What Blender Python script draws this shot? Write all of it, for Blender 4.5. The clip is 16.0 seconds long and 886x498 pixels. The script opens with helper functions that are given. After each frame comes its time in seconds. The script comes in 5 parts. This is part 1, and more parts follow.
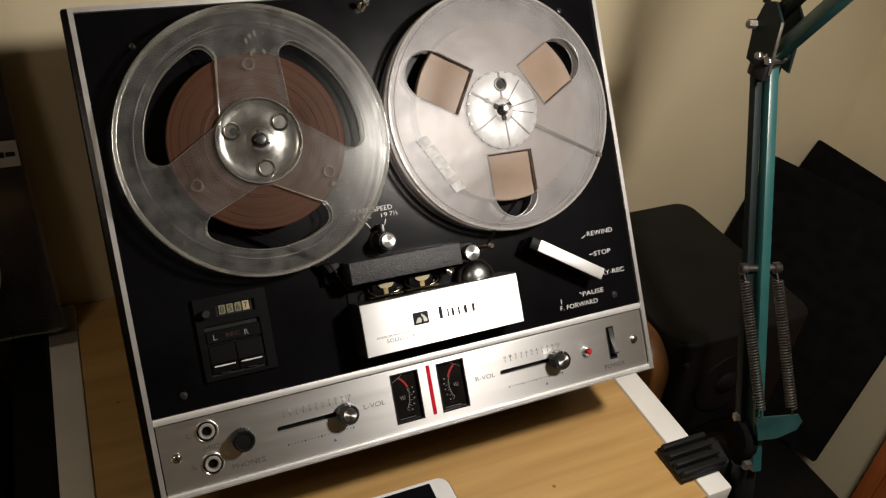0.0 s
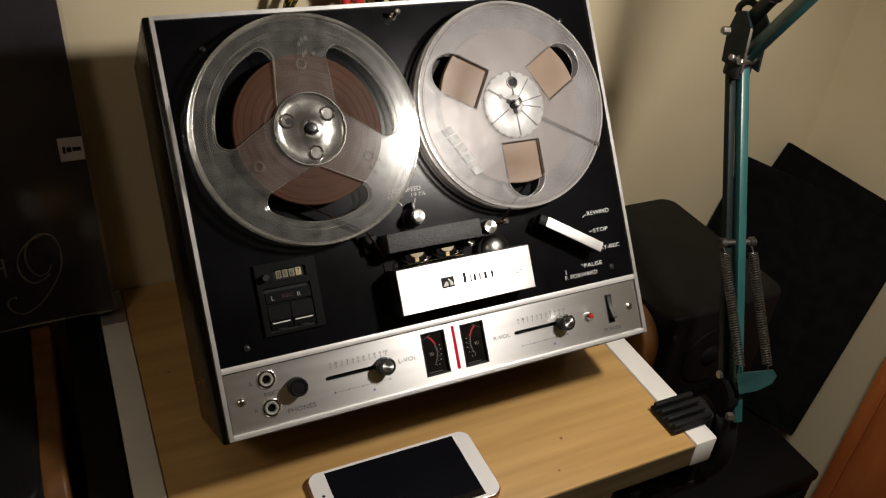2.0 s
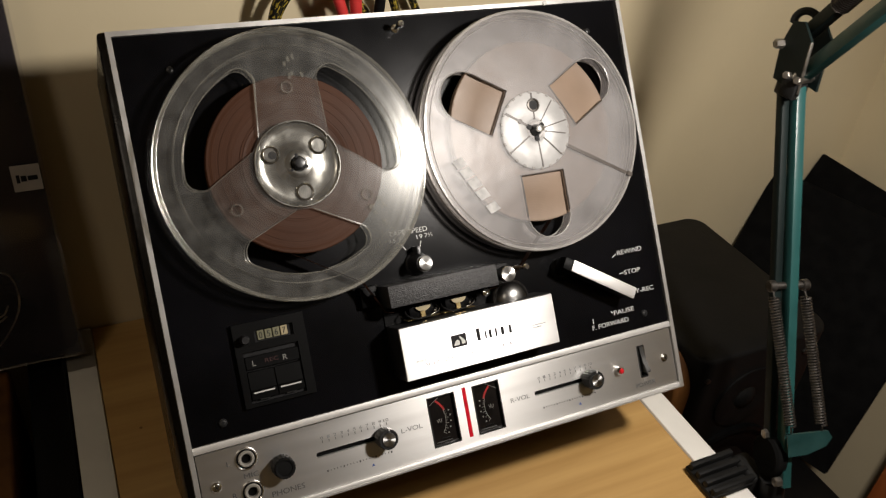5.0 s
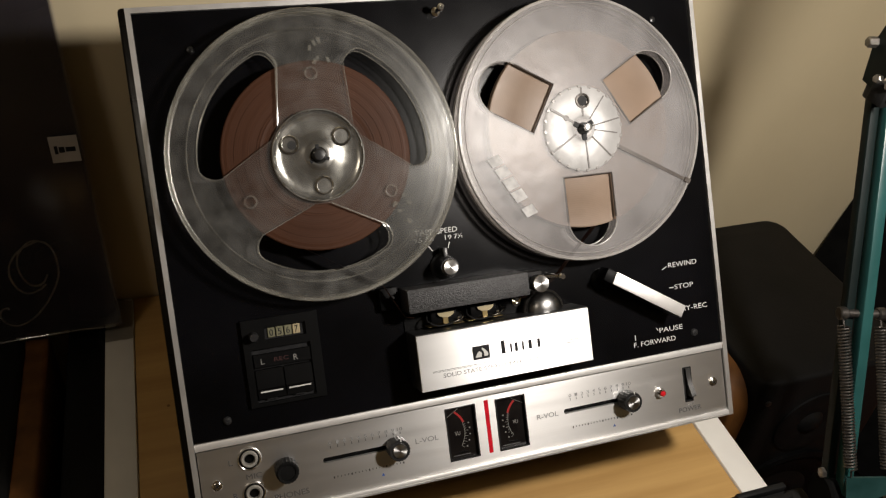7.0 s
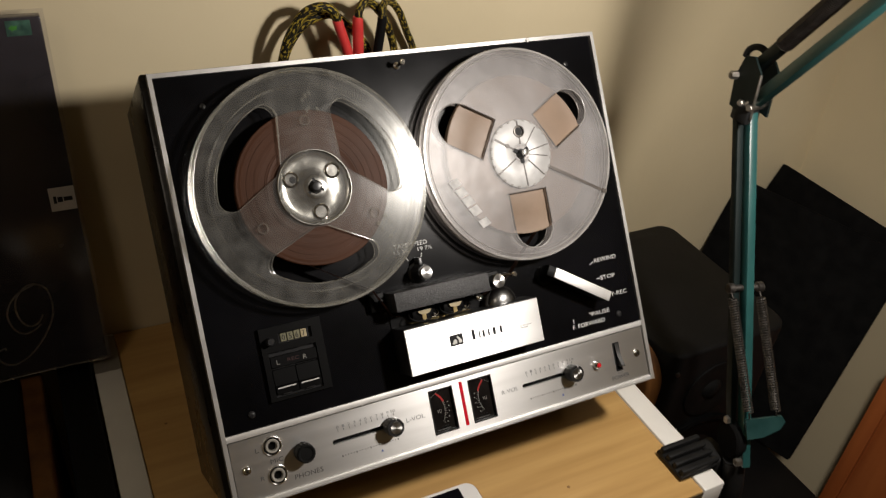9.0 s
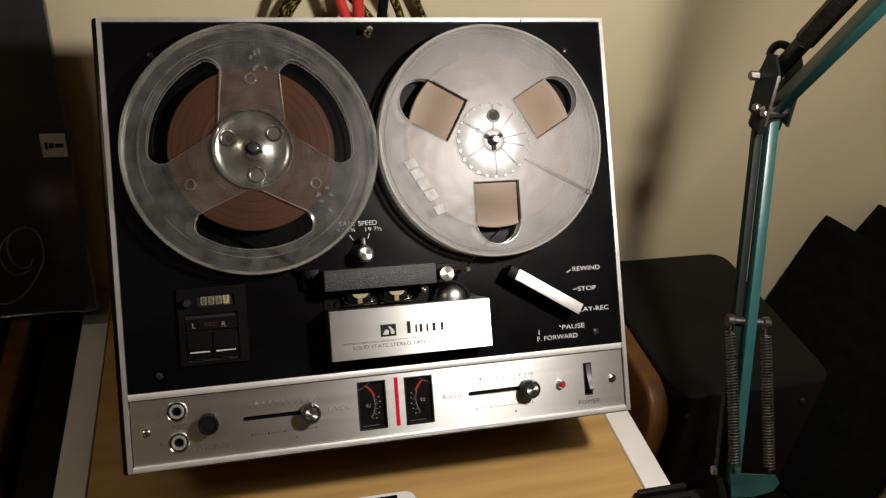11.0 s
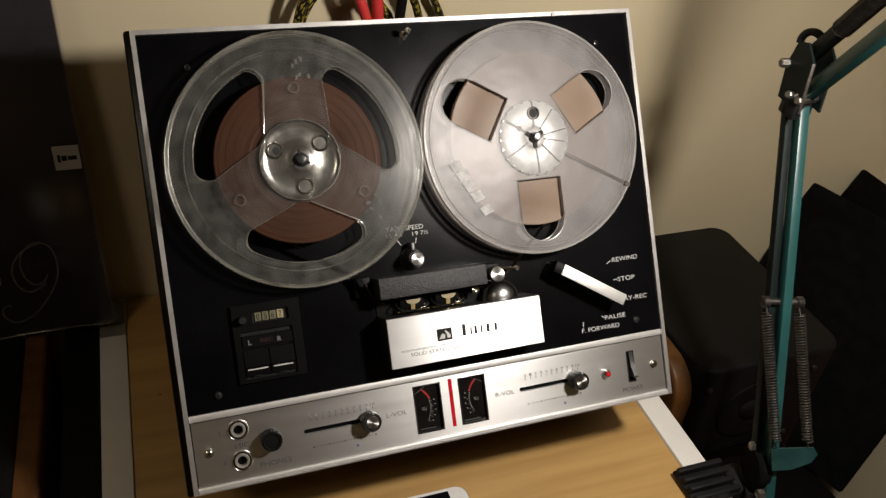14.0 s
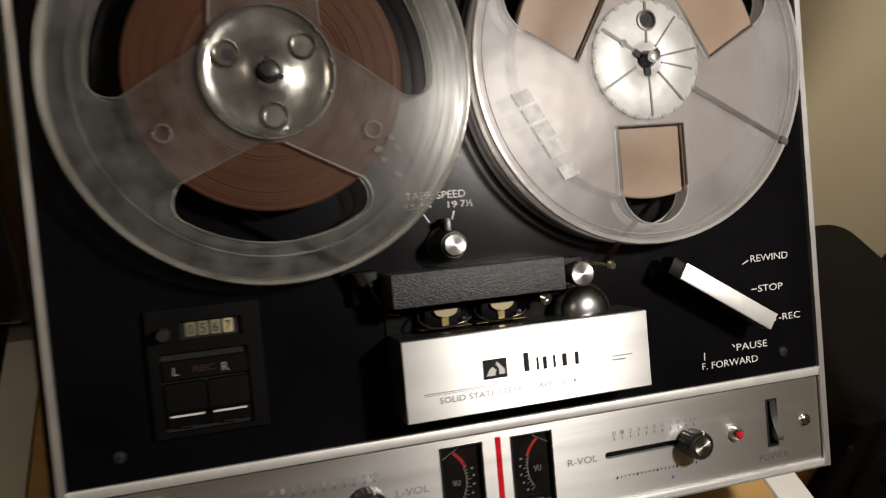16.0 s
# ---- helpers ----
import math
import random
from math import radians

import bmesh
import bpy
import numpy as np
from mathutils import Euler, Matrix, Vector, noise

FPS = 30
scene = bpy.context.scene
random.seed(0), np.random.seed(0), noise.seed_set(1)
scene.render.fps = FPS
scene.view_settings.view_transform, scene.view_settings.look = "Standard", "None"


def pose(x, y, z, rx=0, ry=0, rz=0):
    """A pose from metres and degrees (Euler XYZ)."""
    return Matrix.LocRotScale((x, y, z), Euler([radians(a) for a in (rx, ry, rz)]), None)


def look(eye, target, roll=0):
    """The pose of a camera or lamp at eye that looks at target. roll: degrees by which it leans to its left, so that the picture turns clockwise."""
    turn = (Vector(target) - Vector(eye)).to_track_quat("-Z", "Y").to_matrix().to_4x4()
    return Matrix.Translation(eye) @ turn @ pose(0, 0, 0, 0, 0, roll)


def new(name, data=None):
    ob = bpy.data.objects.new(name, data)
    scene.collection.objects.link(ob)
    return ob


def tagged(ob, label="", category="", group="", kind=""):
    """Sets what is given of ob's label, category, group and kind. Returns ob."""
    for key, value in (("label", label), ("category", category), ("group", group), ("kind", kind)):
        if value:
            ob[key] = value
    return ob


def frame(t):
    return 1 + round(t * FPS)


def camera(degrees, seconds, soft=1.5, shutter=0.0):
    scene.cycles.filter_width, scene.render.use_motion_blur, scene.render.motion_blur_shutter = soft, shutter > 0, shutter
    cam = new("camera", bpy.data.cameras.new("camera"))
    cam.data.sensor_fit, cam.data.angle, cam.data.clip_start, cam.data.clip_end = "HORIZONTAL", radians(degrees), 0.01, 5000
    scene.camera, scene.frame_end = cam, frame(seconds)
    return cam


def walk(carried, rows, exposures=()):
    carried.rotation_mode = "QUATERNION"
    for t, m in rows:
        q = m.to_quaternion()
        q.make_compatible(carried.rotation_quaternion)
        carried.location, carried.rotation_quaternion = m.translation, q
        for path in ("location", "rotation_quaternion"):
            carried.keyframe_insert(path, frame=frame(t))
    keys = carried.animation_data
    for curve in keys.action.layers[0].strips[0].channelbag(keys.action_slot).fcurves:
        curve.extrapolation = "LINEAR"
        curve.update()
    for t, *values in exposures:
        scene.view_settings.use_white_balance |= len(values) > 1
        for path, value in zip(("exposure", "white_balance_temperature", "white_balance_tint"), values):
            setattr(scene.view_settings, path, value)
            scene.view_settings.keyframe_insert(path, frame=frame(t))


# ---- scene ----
cam = camera(57.4, 16.0, soft=1.25, shutter=0.4)
PATH = [
    (0, (-0.188, -0.355, 1.295), (0.54, 1.088, 0.117), 5.6),
    (0.5, (-0.179, -0.372, 1.302), (0.521, 1.093, 0.134), 5.1),
    (1, (-0.174, -0.401, 1.301), (0.463, 1.087, 0.126), 4.8),
    (1.5, (-0.211, -0.412, 1.306), (0.476, 1.077, 0.162), 5.7),
    (2, (-0.259, -0.428, 1.313), (0.522, 1.027, 0.185), 5.8),
    (2.5, (-0.285, -0.43, 1.31), (0.525, 1.026, 0.203), 5.7),
    (3, (-0.281, -0.42, 1.313), (0.534, 1.02, 0.189), 5.9),
    (3.5, (-0.275, -0.411, 1.321), (0.596, 1.01, 0.216), 6.9),
    (4, (-0.277, -0.391, 1.315), (0.597, 1.041, 0.226), 6.5),
    (4.2, (-0.273, -0.378, 1.307), (0.609, 1.043, 0.211), 6.4),
    (6.3, (-0.146, -0.303, 1.293), (0.398, 1.177, 0.063), 4.1),
    (6.5, (-0.154, -0.304, 1.294), (0.406, 1.169, 0.062), 4.7),
    (7, (-0.166, -0.306, 1.297), (0.392, 1.163, 0.061), 5.1),
    (7.5, (-0.173, -0.318, 1.302), (0.421, 1.145, 0.074), 5.2),
    (8, (-0.193, -0.333, 1.314), (0.409, 1.147, 0.111), 5.9),
    (8.5, (-0.229, -0.346, 1.334), (0.439, 1.141, 0.174), 5.8),
    (9, (-0.263, -0.379, 1.345), (0.558, 1.043, 0.202), 6.3),
    (9.2, (-0.267, -0.388, 1.343), (0.564, 1.041, 0.215), 5.6),
    (11.3, (-0.092, -0.409, 1.307), (0.374, 1.169, 0.168), 6.2),
    (11.5, (-0.089, -0.393, 1.312), (0.374, 1.17, 0.153), 6.4),
    (12, (-0.114, -0.342, 1.346), (0.41, 1.152, 0.124), 6.4),
    (12.5, (-0.133, -0.334, 1.357), (0.409, 1.143, 0.121), 6.7),
    (13, (-0.171, -0.331, 1.335), (0.421, 1.17, 0.153), 6.1),
    (13.5, (-0.189, -0.344, 1.323), (0.417, 1.144, 0.132), 5.6),
    (14, (-0.181, -0.371, 1.324), (0.437, 1.113, 0.135), 6.0),
    (14.5, (-0.173, -0.39, 1.31), (0.419, 1.134, 0.158), 6.2),
    (15, (-0.174, -0.359, 1.263), (0.385, 1.187, 0.123), 6.1),
    (15.5, (-0.170, -0.280, 1.222), (0.413, 1.261, 0.090), 6.2),
    (16, (-0.127, -0.203, 1.181), (0.447, 1.293, -0.014), 7.1),
]
walk(cam, [(t, look(eye, target, roll)) for t, eye, target, roll in PATH],
     [(0, 0.0), (3.0, -0.04), (4.0, 0.05), (6.5, -0.05), (9.0, -0.03), (11.5, -0.05), (13.5, -0.08), (14.0, -0.12), (14.5, -0.26), (15.0, -0.22), (15.5, -0.10), (16.0, -0.10)])

# ---- light ----
LAMP = Vector((0.202, -0.212, 1.314))
AIM = Vector((0.03, 0.14, 0.95))
world = bpy.data.worlds.new("dim_room")
scene.world = world
world.use_nodes = True
world.node_tree.nodes["Background"].inputs[0].default_value = (1.0, 0.78, 0.52, 1)
world.node_tree.nodes["Background"].inputs[1].default_value = 0.012
spot = bpy.data.lights.new("lamp_light", "SPOT")
spot.energy, spot.color = 12.9, (1.0, 0.925, 0.85)
spot.spot_size, spot.spot_blend, spot.shadow_soft_size = radians(152), 0.5, 0.026
new("lamp_light", spot).matrix_world = look(LAMP, AIM)
# unseen weak fill light, added to lift the shade on the left side
room = bpy.data.lights.new("fill_light", "AREA")
room.energy, room.color, room.shape, room.size = 3.4, (1.0, 0.86, 0.70), "DISK", 0.4
new("fill_light", room).matrix_world = look((-1.0, -0.8, 2.33), (-1.0, -0.8, 0))


# ---- materials ----
def material(name, c1, c2=None, scale=8.0, rough=0.5, metal=0.0, bump=0.0, bscale=200.0, stretch=(1, 1, 1),
             coat=0.0, aniso=0.0, grain_axis="X", rings=0.0, ring_depth=0.3, detail=4.0, rvar=0.08, emit=None, power=0.0, ramp=(0.35, 0.65), spec=0.5):
    """A surface with two scales of variation: broad patches in the colour and the gloss, fine grain in the relief."""
    m = bpy.data.materials.new(name)
    m.use_nodes = True
    nt = m.node_tree
    b = nt.nodes["Principled BSDF"]
    co = nt.nodes.new("ShaderNodeTexCoord")
    mp = nt.nodes.new("ShaderNodeMapping")
    mp.inputs["Scale"].default_value = stretch
    nt.links.new(co.outputs["Object"], mp.inputs[0])
    n1 = nt.nodes.new("ShaderNodeTexNoise")
    n1.inputs["Scale"].default_value, n1.inputs["Detail"].default_value = scale, detail
    nt.links.new(mp.outputs[0], n1.inputs["Vector"])
    rp = nt.nodes.new("ShaderNodeValToRGB")
    rp.color_ramp.elements[0].position, rp.color_ramp.elements[1].position = ramp
    rp.color_ramp.elements[0].color, rp.color_ramp.elements[1].color = (*c1, 1), (*(c2 or c1), 1)
    nt.links.new(n1.outputs["Fac"], rp.inputs[0])
    nt.links.new(rp.outputs[0], b.inputs["Base Color"])
    mr = nt.nodes.new("ShaderNodeMapRange")
    mr.inputs["To Min"].default_value, mr.inputs["To Max"].default_value = max(rough - rvar, 0.02), rough + rvar
    n2 = nt.nodes.new("ShaderNodeTexNoise")
    n2.inputs["Scale"].default_value, n2.inputs["Detail"].default_value = scale * 2.7, 6
    nt.links.new(mp.outputs[0], n2.inputs["Vector"])
    nt.links.new(n2.outputs["Fac"], mr.inputs[0])
    nt.links.new(mr.outputs[0], b.inputs["Roughness"])
    b.inputs["Metallic"].default_value = metal
    b.inputs["Coat Weight"].default_value = coat
    b.inputs["Coat Roughness"].default_value = 0.12
    b.inputs["Specular IOR Level"].default_value = spec
    if aniso:  # brushed along the panel's length: the gloss spreads across it
        tg = nt.nodes.new("ShaderNodeTangent")
        tg.direction_type, tg.axis = "RADIAL", grain_axis
        b.inputs["Anisotropic"].default_value = aniso
        nt.links.new(tg.outputs[0], b.inputs["Tangent"])
    if rings:  # fine windings round the hub
        wv = nt.nodes.new("ShaderNodeTexWave")
        wv.wave_type, wv.rings_direction = "RINGS", "Z"
        wv.inputs["Scale"].default_value, wv.inputs["Distortion"].default_value = rings, 1.2
        wv.inputs["Detail"].default_value, wv.inputs["Detail Scale"].default_value = 3.0, 0.4
        nt.links.new(co.outputs["Object"], wv.inputs["Vector"])
        mm = nt.nodes.new("ShaderNodeMix")
        mm.data_type, mm.blend_type = "RGBA", "MULTIPLY"
        mm.inputs["Factor"].default_value = ring_depth
        nt.links.new(rp.outputs[0], mm.inputs["A"])
        nt.links.new(wv.outputs["Color"], mm.inputs["B"])
        nt.links.new(mm.outputs["Result"], b.inputs["Base Color"])
    if bump:
        n3 = nt.nodes.new("ShaderNodeTexNoise")
        n3.inputs["Scale"].default_value, n3.inputs["Detail"].default_value = bscale, 3
        nt.links.new(mp.outputs[0], n3.inputs["Vector"])
        bp = nt.nodes.new("ShaderNodeBump")
        bp.inputs["Strength"].default_value, bp.inputs["Distance"].default_value = bump, 0.001
        nt.links.new(n3.outputs["Fac"], bp.inputs["Height"])
        nt.links.new(bp.outputs[0], b.inputs["Normal"])
    if emit:
        b.inputs["Emission Color"].default_value, b.inputs["Emission Strength"].default_value = (*emit, 1), power
    return m


def clear_plastic(name, tint, haze, haze_colour, rough, scale=30.0, gloss=1.0, wave=0.15, wave_scale=90, patchy=0.25):
    """Clear or milky moulded plastic: what shines through, a scuffed haze whose patches imitate mottled sheen, and a
    gloss that grows at grazing angles.
    """
    m = bpy.data.materials.new(name)
    m.use_nodes = True
    nt = m.node_tree
    out = nt.nodes["Material Output"]
    nt.nodes.remove(nt.nodes["Principled BSDF"])
    tr = nt.nodes.new("ShaderNodeBsdfTransparent")
    tr.inputs[0].default_value = (*tint, 1)
    df = nt.nodes.new("ShaderNodeBsdfDiffuse")
    df.inputs[0].default_value = (*haze_colour, 1)
    gl = nt.nodes.new("ShaderNodeBsdfGlossy")
    gl.inputs["Roughness"].default_value = rough
    co = nt.nodes.new("ShaderNodeTexCoord")
    n1 = nt.nodes.new("ShaderNodeTexNoise")
    n1.inputs["Scale"].default_value, n1.inputs["Detail"].default_value = scale, 6
    nt.links.new(co.outputs["Object"], n1.inputs["Vector"])
    mr = nt.nodes.new("ShaderNodeMapRange")
    mr.inputs["From Min"].default_value, mr.inputs["From Max"].default_value = 0.3, 0.75
    mr.inputs["To Min"].default_value, mr.inputs["To Max"].default_value = haze * (1 - patchy), haze * (1 + patchy)
    nt.links.new(n1.outputs["Fac"], mr.inputs[0])
    mx = nt.nodes.new("ShaderNodeMixShader")
    nt.links.new(mr.outputs[0], mx.inputs[0])
    nt.links.new(tr.outputs[0], mx.inputs[1])
    nt.links.new(df.outputs[0], mx.inputs[2])
    fr = nt.nodes.new("ShaderNodeFresnel")
    fr.inputs[0].default_value = 1.45
    bp = nt.nodes.new("ShaderNodeBump")
    bp.inputs["Strength"].default_value, bp.inputs["Distance"].default_value = wave, 0.001
    n2 = nt.nodes.new("ShaderNodeTexNoise")
    n2.inputs["Scale"].default_value = wave_scale
    nt.links.new(co.outputs["Object"], n2.inputs["Vector"])
    nt.links.new(n2.outputs["Fac"], bp.inputs["Height"])
    nt.links.new(bp.outputs[0], gl.inputs["Normal"])
    fm = nt.nodes.new("ShaderNodeMath")
    fm.operation = "MULTIPLY"
    fm.inputs[1].default_value = gloss
    nt.links.new(fr.outputs[0], fm.inputs[0])
    m2 = nt.nodes.new("ShaderNodeMixShader")
    nt.links.new(fm.outputs[0], m2.inputs[0])
    nt.links.new(mx.outputs[0], m2.inputs[1])
    nt.links.new(gl.outputs[0], m2.inputs[2])
    nt.links.new(m2.outputs[0], out.inputs[0])
    return m


def braid(name):
    """Braided cable sleeve: black with broken yellow flecks wound round it."""
    m = material(name, (0.006, 0.005, 0.004), rough=0.6, bump=0.4, bscale=1500, spec=0.2)
    nt = m.node_tree
    b = nt.nodes["Principled BSDF"]
    co = nt.nodes.new("ShaderNodeTexCoord")
    mp = nt.nodes.new("ShaderNodeMapping")
    mp.inputs["Scale"].default_value = (230, 15, 1)
    mp.inputs["Rotation"].default_value = (0, 0, 0.05)
    nt.links.new(co.outputs["UV"], mp.inputs[0])
    v = nt.nodes.new("ShaderNodeTexNoise")
    v.inputs["Scale"].default_value, v.inputs["Detail"].default_value, v.inputs["Distortion"].default_value = 1.0, 2.5, 0.3
    nt.links.new(mp.outputs[0], v.inputs["Vector"])
    rp = nt.nodes.new("ShaderNodeValToRGB")
    rp.color_ramp.elements[0].position, rp.color_ramp.elements[1].position = 0.53, 0.58
    rp.color_ramp.elements[0].color, rp.color_ramp.elements[1].color = (0.006, 0.005, 0.004, 1), (0.34, 0.25, 0.03, 1)
    nt.links.new(v.outputs["Fac"], rp.inputs[0])
    nt.links.new(rp.outputs[0], b.inputs["Base Color"])
    return m


PLASTER = material("plaster", (0.59, 0.50, 0.325), (0.67, 0.575, 0.385), 3.0, 0.8, bump=0.25, bscale=60, detail=6)
CEIL = material("ceiling_paint", (0.7, 0.66, 0.58), (0.76, 0.72, 0.64), 2.0, 0.85)
FLOOR = material("floor_board", (0.10, 0.06, 0.035), (0.16, 0.1, 0.06), 5.0, 0.45, stretch=(1, 8, 1), bump=0.1, bscale=40)
PINE = material("pine", (0.39, 0.225, 0.075), (0.56, 0.35, 0.13), 7.0, 0.42, stretch=(0.5, 8.0, 8.0), bump=0.12, bscale=90, detail=10, ramp=(0.28, 0.68))
# pine darkened to put the front face's shade into its colour
PINE_SHADED = material("shaded_pine_edge", (0.075, 0.055, 0.026), (0.12, 0.085, 0.04), 14.0, 0.5, stretch=(0.6, 6, 10), bump=0.2, bscale=90)
KNOT = material("pine_knot", (0.20, 0.105, 0.038), (0.28, 0.15, 0.055), 300.0, 0.5)
WHITE = material("white_frame_paint", (0.66, 0.64, 0.60), (0.78, 0.76, 0.71), 12.0, 0.38, bump=0.1, bscale=70)
ALU = material("brushed_aluminium", (0.77, 0.76, 0.745), (0.85, 0.84, 0.825), 60.0, 0.355, 0.97, bump=0.05, bscale=900, stretch=(0.03, 1, 1), rvar=0.05, aniso=0.72)
ALU_BRIGHT = material("bright_aluminium", (0.78, 0.775, 0.765), (0.85, 0.845, 0.835), 50.0, 0.37, 0.97, bump=0.03, bscale=700, stretch=(0.05, 1, 1), rvar=0.04, aniso=0.82)
SATIN = material("satin_aluminium", (0.84, 0.83, 0.81), (0.9, 0.89, 0.87), 50.0, 0.5, 0.75, bump=0.04, bscale=600)
TRIM = material("polished_trim", (0.70, 0.69, 0.67), (0.80, 0.79, 0.77), 40.0, 0.38, 0.88, bump=0.04, bscale=300, rvar=0.06)
CHROME = material("chrome", (0.72, 0.71, 0.69), (0.8, 0.79, 0.77), 40.0, 0.14, 1.0, rvar=0.05)
TURNED = material("turned_aluminium", (0.44, 0.44, 0.43), (0.56, 0.555, 0.545), 300.0, 0.40, 1.0, bump=0.03, bscale=900, aniso=0.9, grain_axis="Z")
FACE = material("black_faceplate", (0.0014, 0.0014, 0.0018), (0.003, 0.003, 0.004), 14.0, 0.235, bump=0.02, bscale=300, rvar=0.05, spec=0.19)
CABINET = material("black_cabinet_vinyl", (0.006, 0.005, 0.004), (0.012, 0.010, 0.008), 12.0, 0.28, bump=0.12, bscale=260, rvar=0.06, spec=0.25)
BLACK = material("black_plastic", (0.010, 0.010, 0.010), (0.020, 0.020, 0.021), 40.0, 0.33, bump=0.08, bscale=500)
MATT = material("matt_black", (0.005, 0.005, 0.005), (0.010, 0.010, 0.010), 30.0, 0.6, bump=0.15, bscale=600, spec=0.2)
LEATHER = material("leatherette", (0.016, 0.016, 0.017), (0.045, 0.045, 0.046), 900.0, 0.5, bump=0.55, bscale=1300, stretch=(0.6, 1, 1))
ROCKER = material("worn_rocker", (0.11, 0.11, 0.11), (0.17, 0.17, 0.168), 60.0, 0.34, 0.92, rvar=0.04)
DOME = material("satin_dome", (0.20, 0.20, 0.195), (0.28, 0.28, 0.275), 90.0, 0.30, 1.0)
KNOB = material("black_knob", (0.004, 0.004, 0.004), (0.007, 0.007, 0.007), 60.0, 0.55, bump=0.1, bscale=500, spec=0.1)
GREY = material("grey_plastic", (0.0018, 0.0018, 0.002), (0.003, 0.003, 0.003), 40.0, 0.45, bump=0.06, bscale=600, spec=0.08)
MODULE = material("dark_grey_moulding", (0.0018, 0.0018, 0.0020), (0.0030, 0.0030, 0.0030), 40.0, 0.5, bump=0.08, bscale=700, spec=0.09)
TAPE = material("brown_tape_pack", (0.049, 0.0190, 0.0090), (0.066, 0.026, 0.0125), 22.0, 0.5, bump=0.10, bscale=160, rvar=0.06, spec=0.12, rings=230, ring_depth=0.22)
# lighter copy of the brown tape, with the lamplight on it painted in
TAPE_LIT = material("lit_tape_pack", (0.215, 0.155, 0.113), (0.26, 0.19, 0.14), 30.0, 0.45, bump=0.12, bscale=160, rvar=0.08, spec=0.3, rings=260, ring_depth=0.07)
TAPE_BAND = material("tape_strand", (0.07, 0.035, 0.022), (0.1, 0.05, 0.035), 30.0, 0.3)
CLEAR = clear_plastic("clear_reel_plastic", (0.94, 0.94, 0.93), 0.042, (0.46, 0.45, 0.43), 0.21, 85.0, gloss=0.65, wave=0.4, wave_scale=24, patchy=0.7)
CLEAR_RIM = clear_plastic("clear_reel_rim", (0.9, 0.9, 0.87), 0.17, (0.58, 0.56, 0.50), 0.12, patchy=0.7)
CLEAR_LIP = clear_plastic("clear_window_lip", (0.92, 0.92, 0.9), 0.13, (0.60, 0.58, 0.52), 0.12, 40.0, patchy=0.9)
MILKY = clear_plastic("milky_reel_plastic", (0.87, 0.85, 0.84), 0.225, (0.40, 0.39, 0.39), 0.34, 24.0, 0.6, 0.7, 34, patchy=0.6)
MILKY_RIM = clear_plastic("milky_reel_rim", (0.85, 0.84, 0.82), 0.55, (0.46, 0.44, 0.42), 0.2)
MILKY_PRINT = material("worn_white_print", (0.25, 0.245, 0.24), (0.44, 0.43, 0.42), 160.0, 0.5)
SMOKE = material("dark_line_and_edge_shade", (0.05, 0.04, 0.033), (0.08, 0.066, 0.055), 90.0, 0.4)
HUB = material("silvery_hub", (0.36, 0.355, 0.33), (0.60, 0.59, 0.56), 70.0, 0.20, 0.95, bump=0.7, bscale=34, rvar=0.08)
HUB_WHITE = material("white_hub", (0.34, 0.335, 0.33), (0.46, 0.455, 0.45), 60.0, 0.42, 0.15, bump=0.25, bscale=140)
SLEEVE_METAL = material("dull_nickel", (0.34, 0.325, 0.29), (0.44, 0.42, 0.38), 90.0, 0.5, 0.6)
GOLD = material("brass", (0.40, 0.29, 0.12), (0.5, 0.38, 0.18), 60.0, 0.3, 1.0)
CREAM = material("cream_plastic", (0.30, 0.25, 0.14), (0.4, 0.33, 0.20), 40.0, 0.45)
DIGIT = material("counter_wheel", (0.12, 0.115, 0.065), (0.18, 0.17, 0.10), 40.0, 0.5)
INK = material("dark_print", (0.012, 0.012, 0.013), (0.02, 0.02, 0.021), 300.0, 0.5, spec=0.12)
INK_SOFT = material("grey_print", (0.25, 0.25, 0.25), rough=0.5)
INK_MID = material("dark_grey_print", (0.09, 0.09, 0.09), rough=0.5)
PRINT = material("white_print", (0.55, 0.545, 0.525), rough=0.5)
PRINT_DIM = material("grey_white_print", (0.22, 0.215, 0.20), rough=0.5)
PRINT_RED = material("red_print", (0.035, 0.006, 0.005), rough=0.5)
PRINT_BLUE = material("blue_print", (0.06, 0.12, 0.35), rough=0.5)
RED_LIT = material("red_lit_strip", (0.16, 0.005, 0.008), (0.42, 0.012, 0.02), 160.0, 0.15, bump=0.3, bscale=180, emit=(1.0, 0.01, 0.03), power=0.22)
RED_LENS = material("red_lens", (0.42, 0.012, 0.018), rough=0.15, emit=(1.0, 0.02, 0.03), power=0.10)
DIAL = material("meter_dial", (0.006, 0.005, 0.005), (0.012, 0.010, 0.009), 60.0, 0.12, spec=0.2)
DIAL_RED = material("meter_red", (0.30, 0.014, 0.014), rough=0.4)
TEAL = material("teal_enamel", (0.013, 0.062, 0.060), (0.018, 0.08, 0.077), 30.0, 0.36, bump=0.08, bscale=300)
# teal darkened to paint shade on the rear lower bar; also for dark plates
TEAL_DARK_SHADED = material("dark_and_shaded_teal", (0.0025, 0.0065, 0.0062), (0.004, 0.010, 0.0095), 30.0, 0.6, spec=0.2)
TEAL_MID = material("worn_teal_enamel", (0.007, 0.032, 0.031), (0.016, 0.052, 0.050), 60.0, 0.4, bump=0.1, bscale=300)
STEEL_DARK = material("oiled_spring_steel", (0.018, 0.015, 0.013), (0.04, 0.034, 0.030), 200.0, 0.4, 0.7)
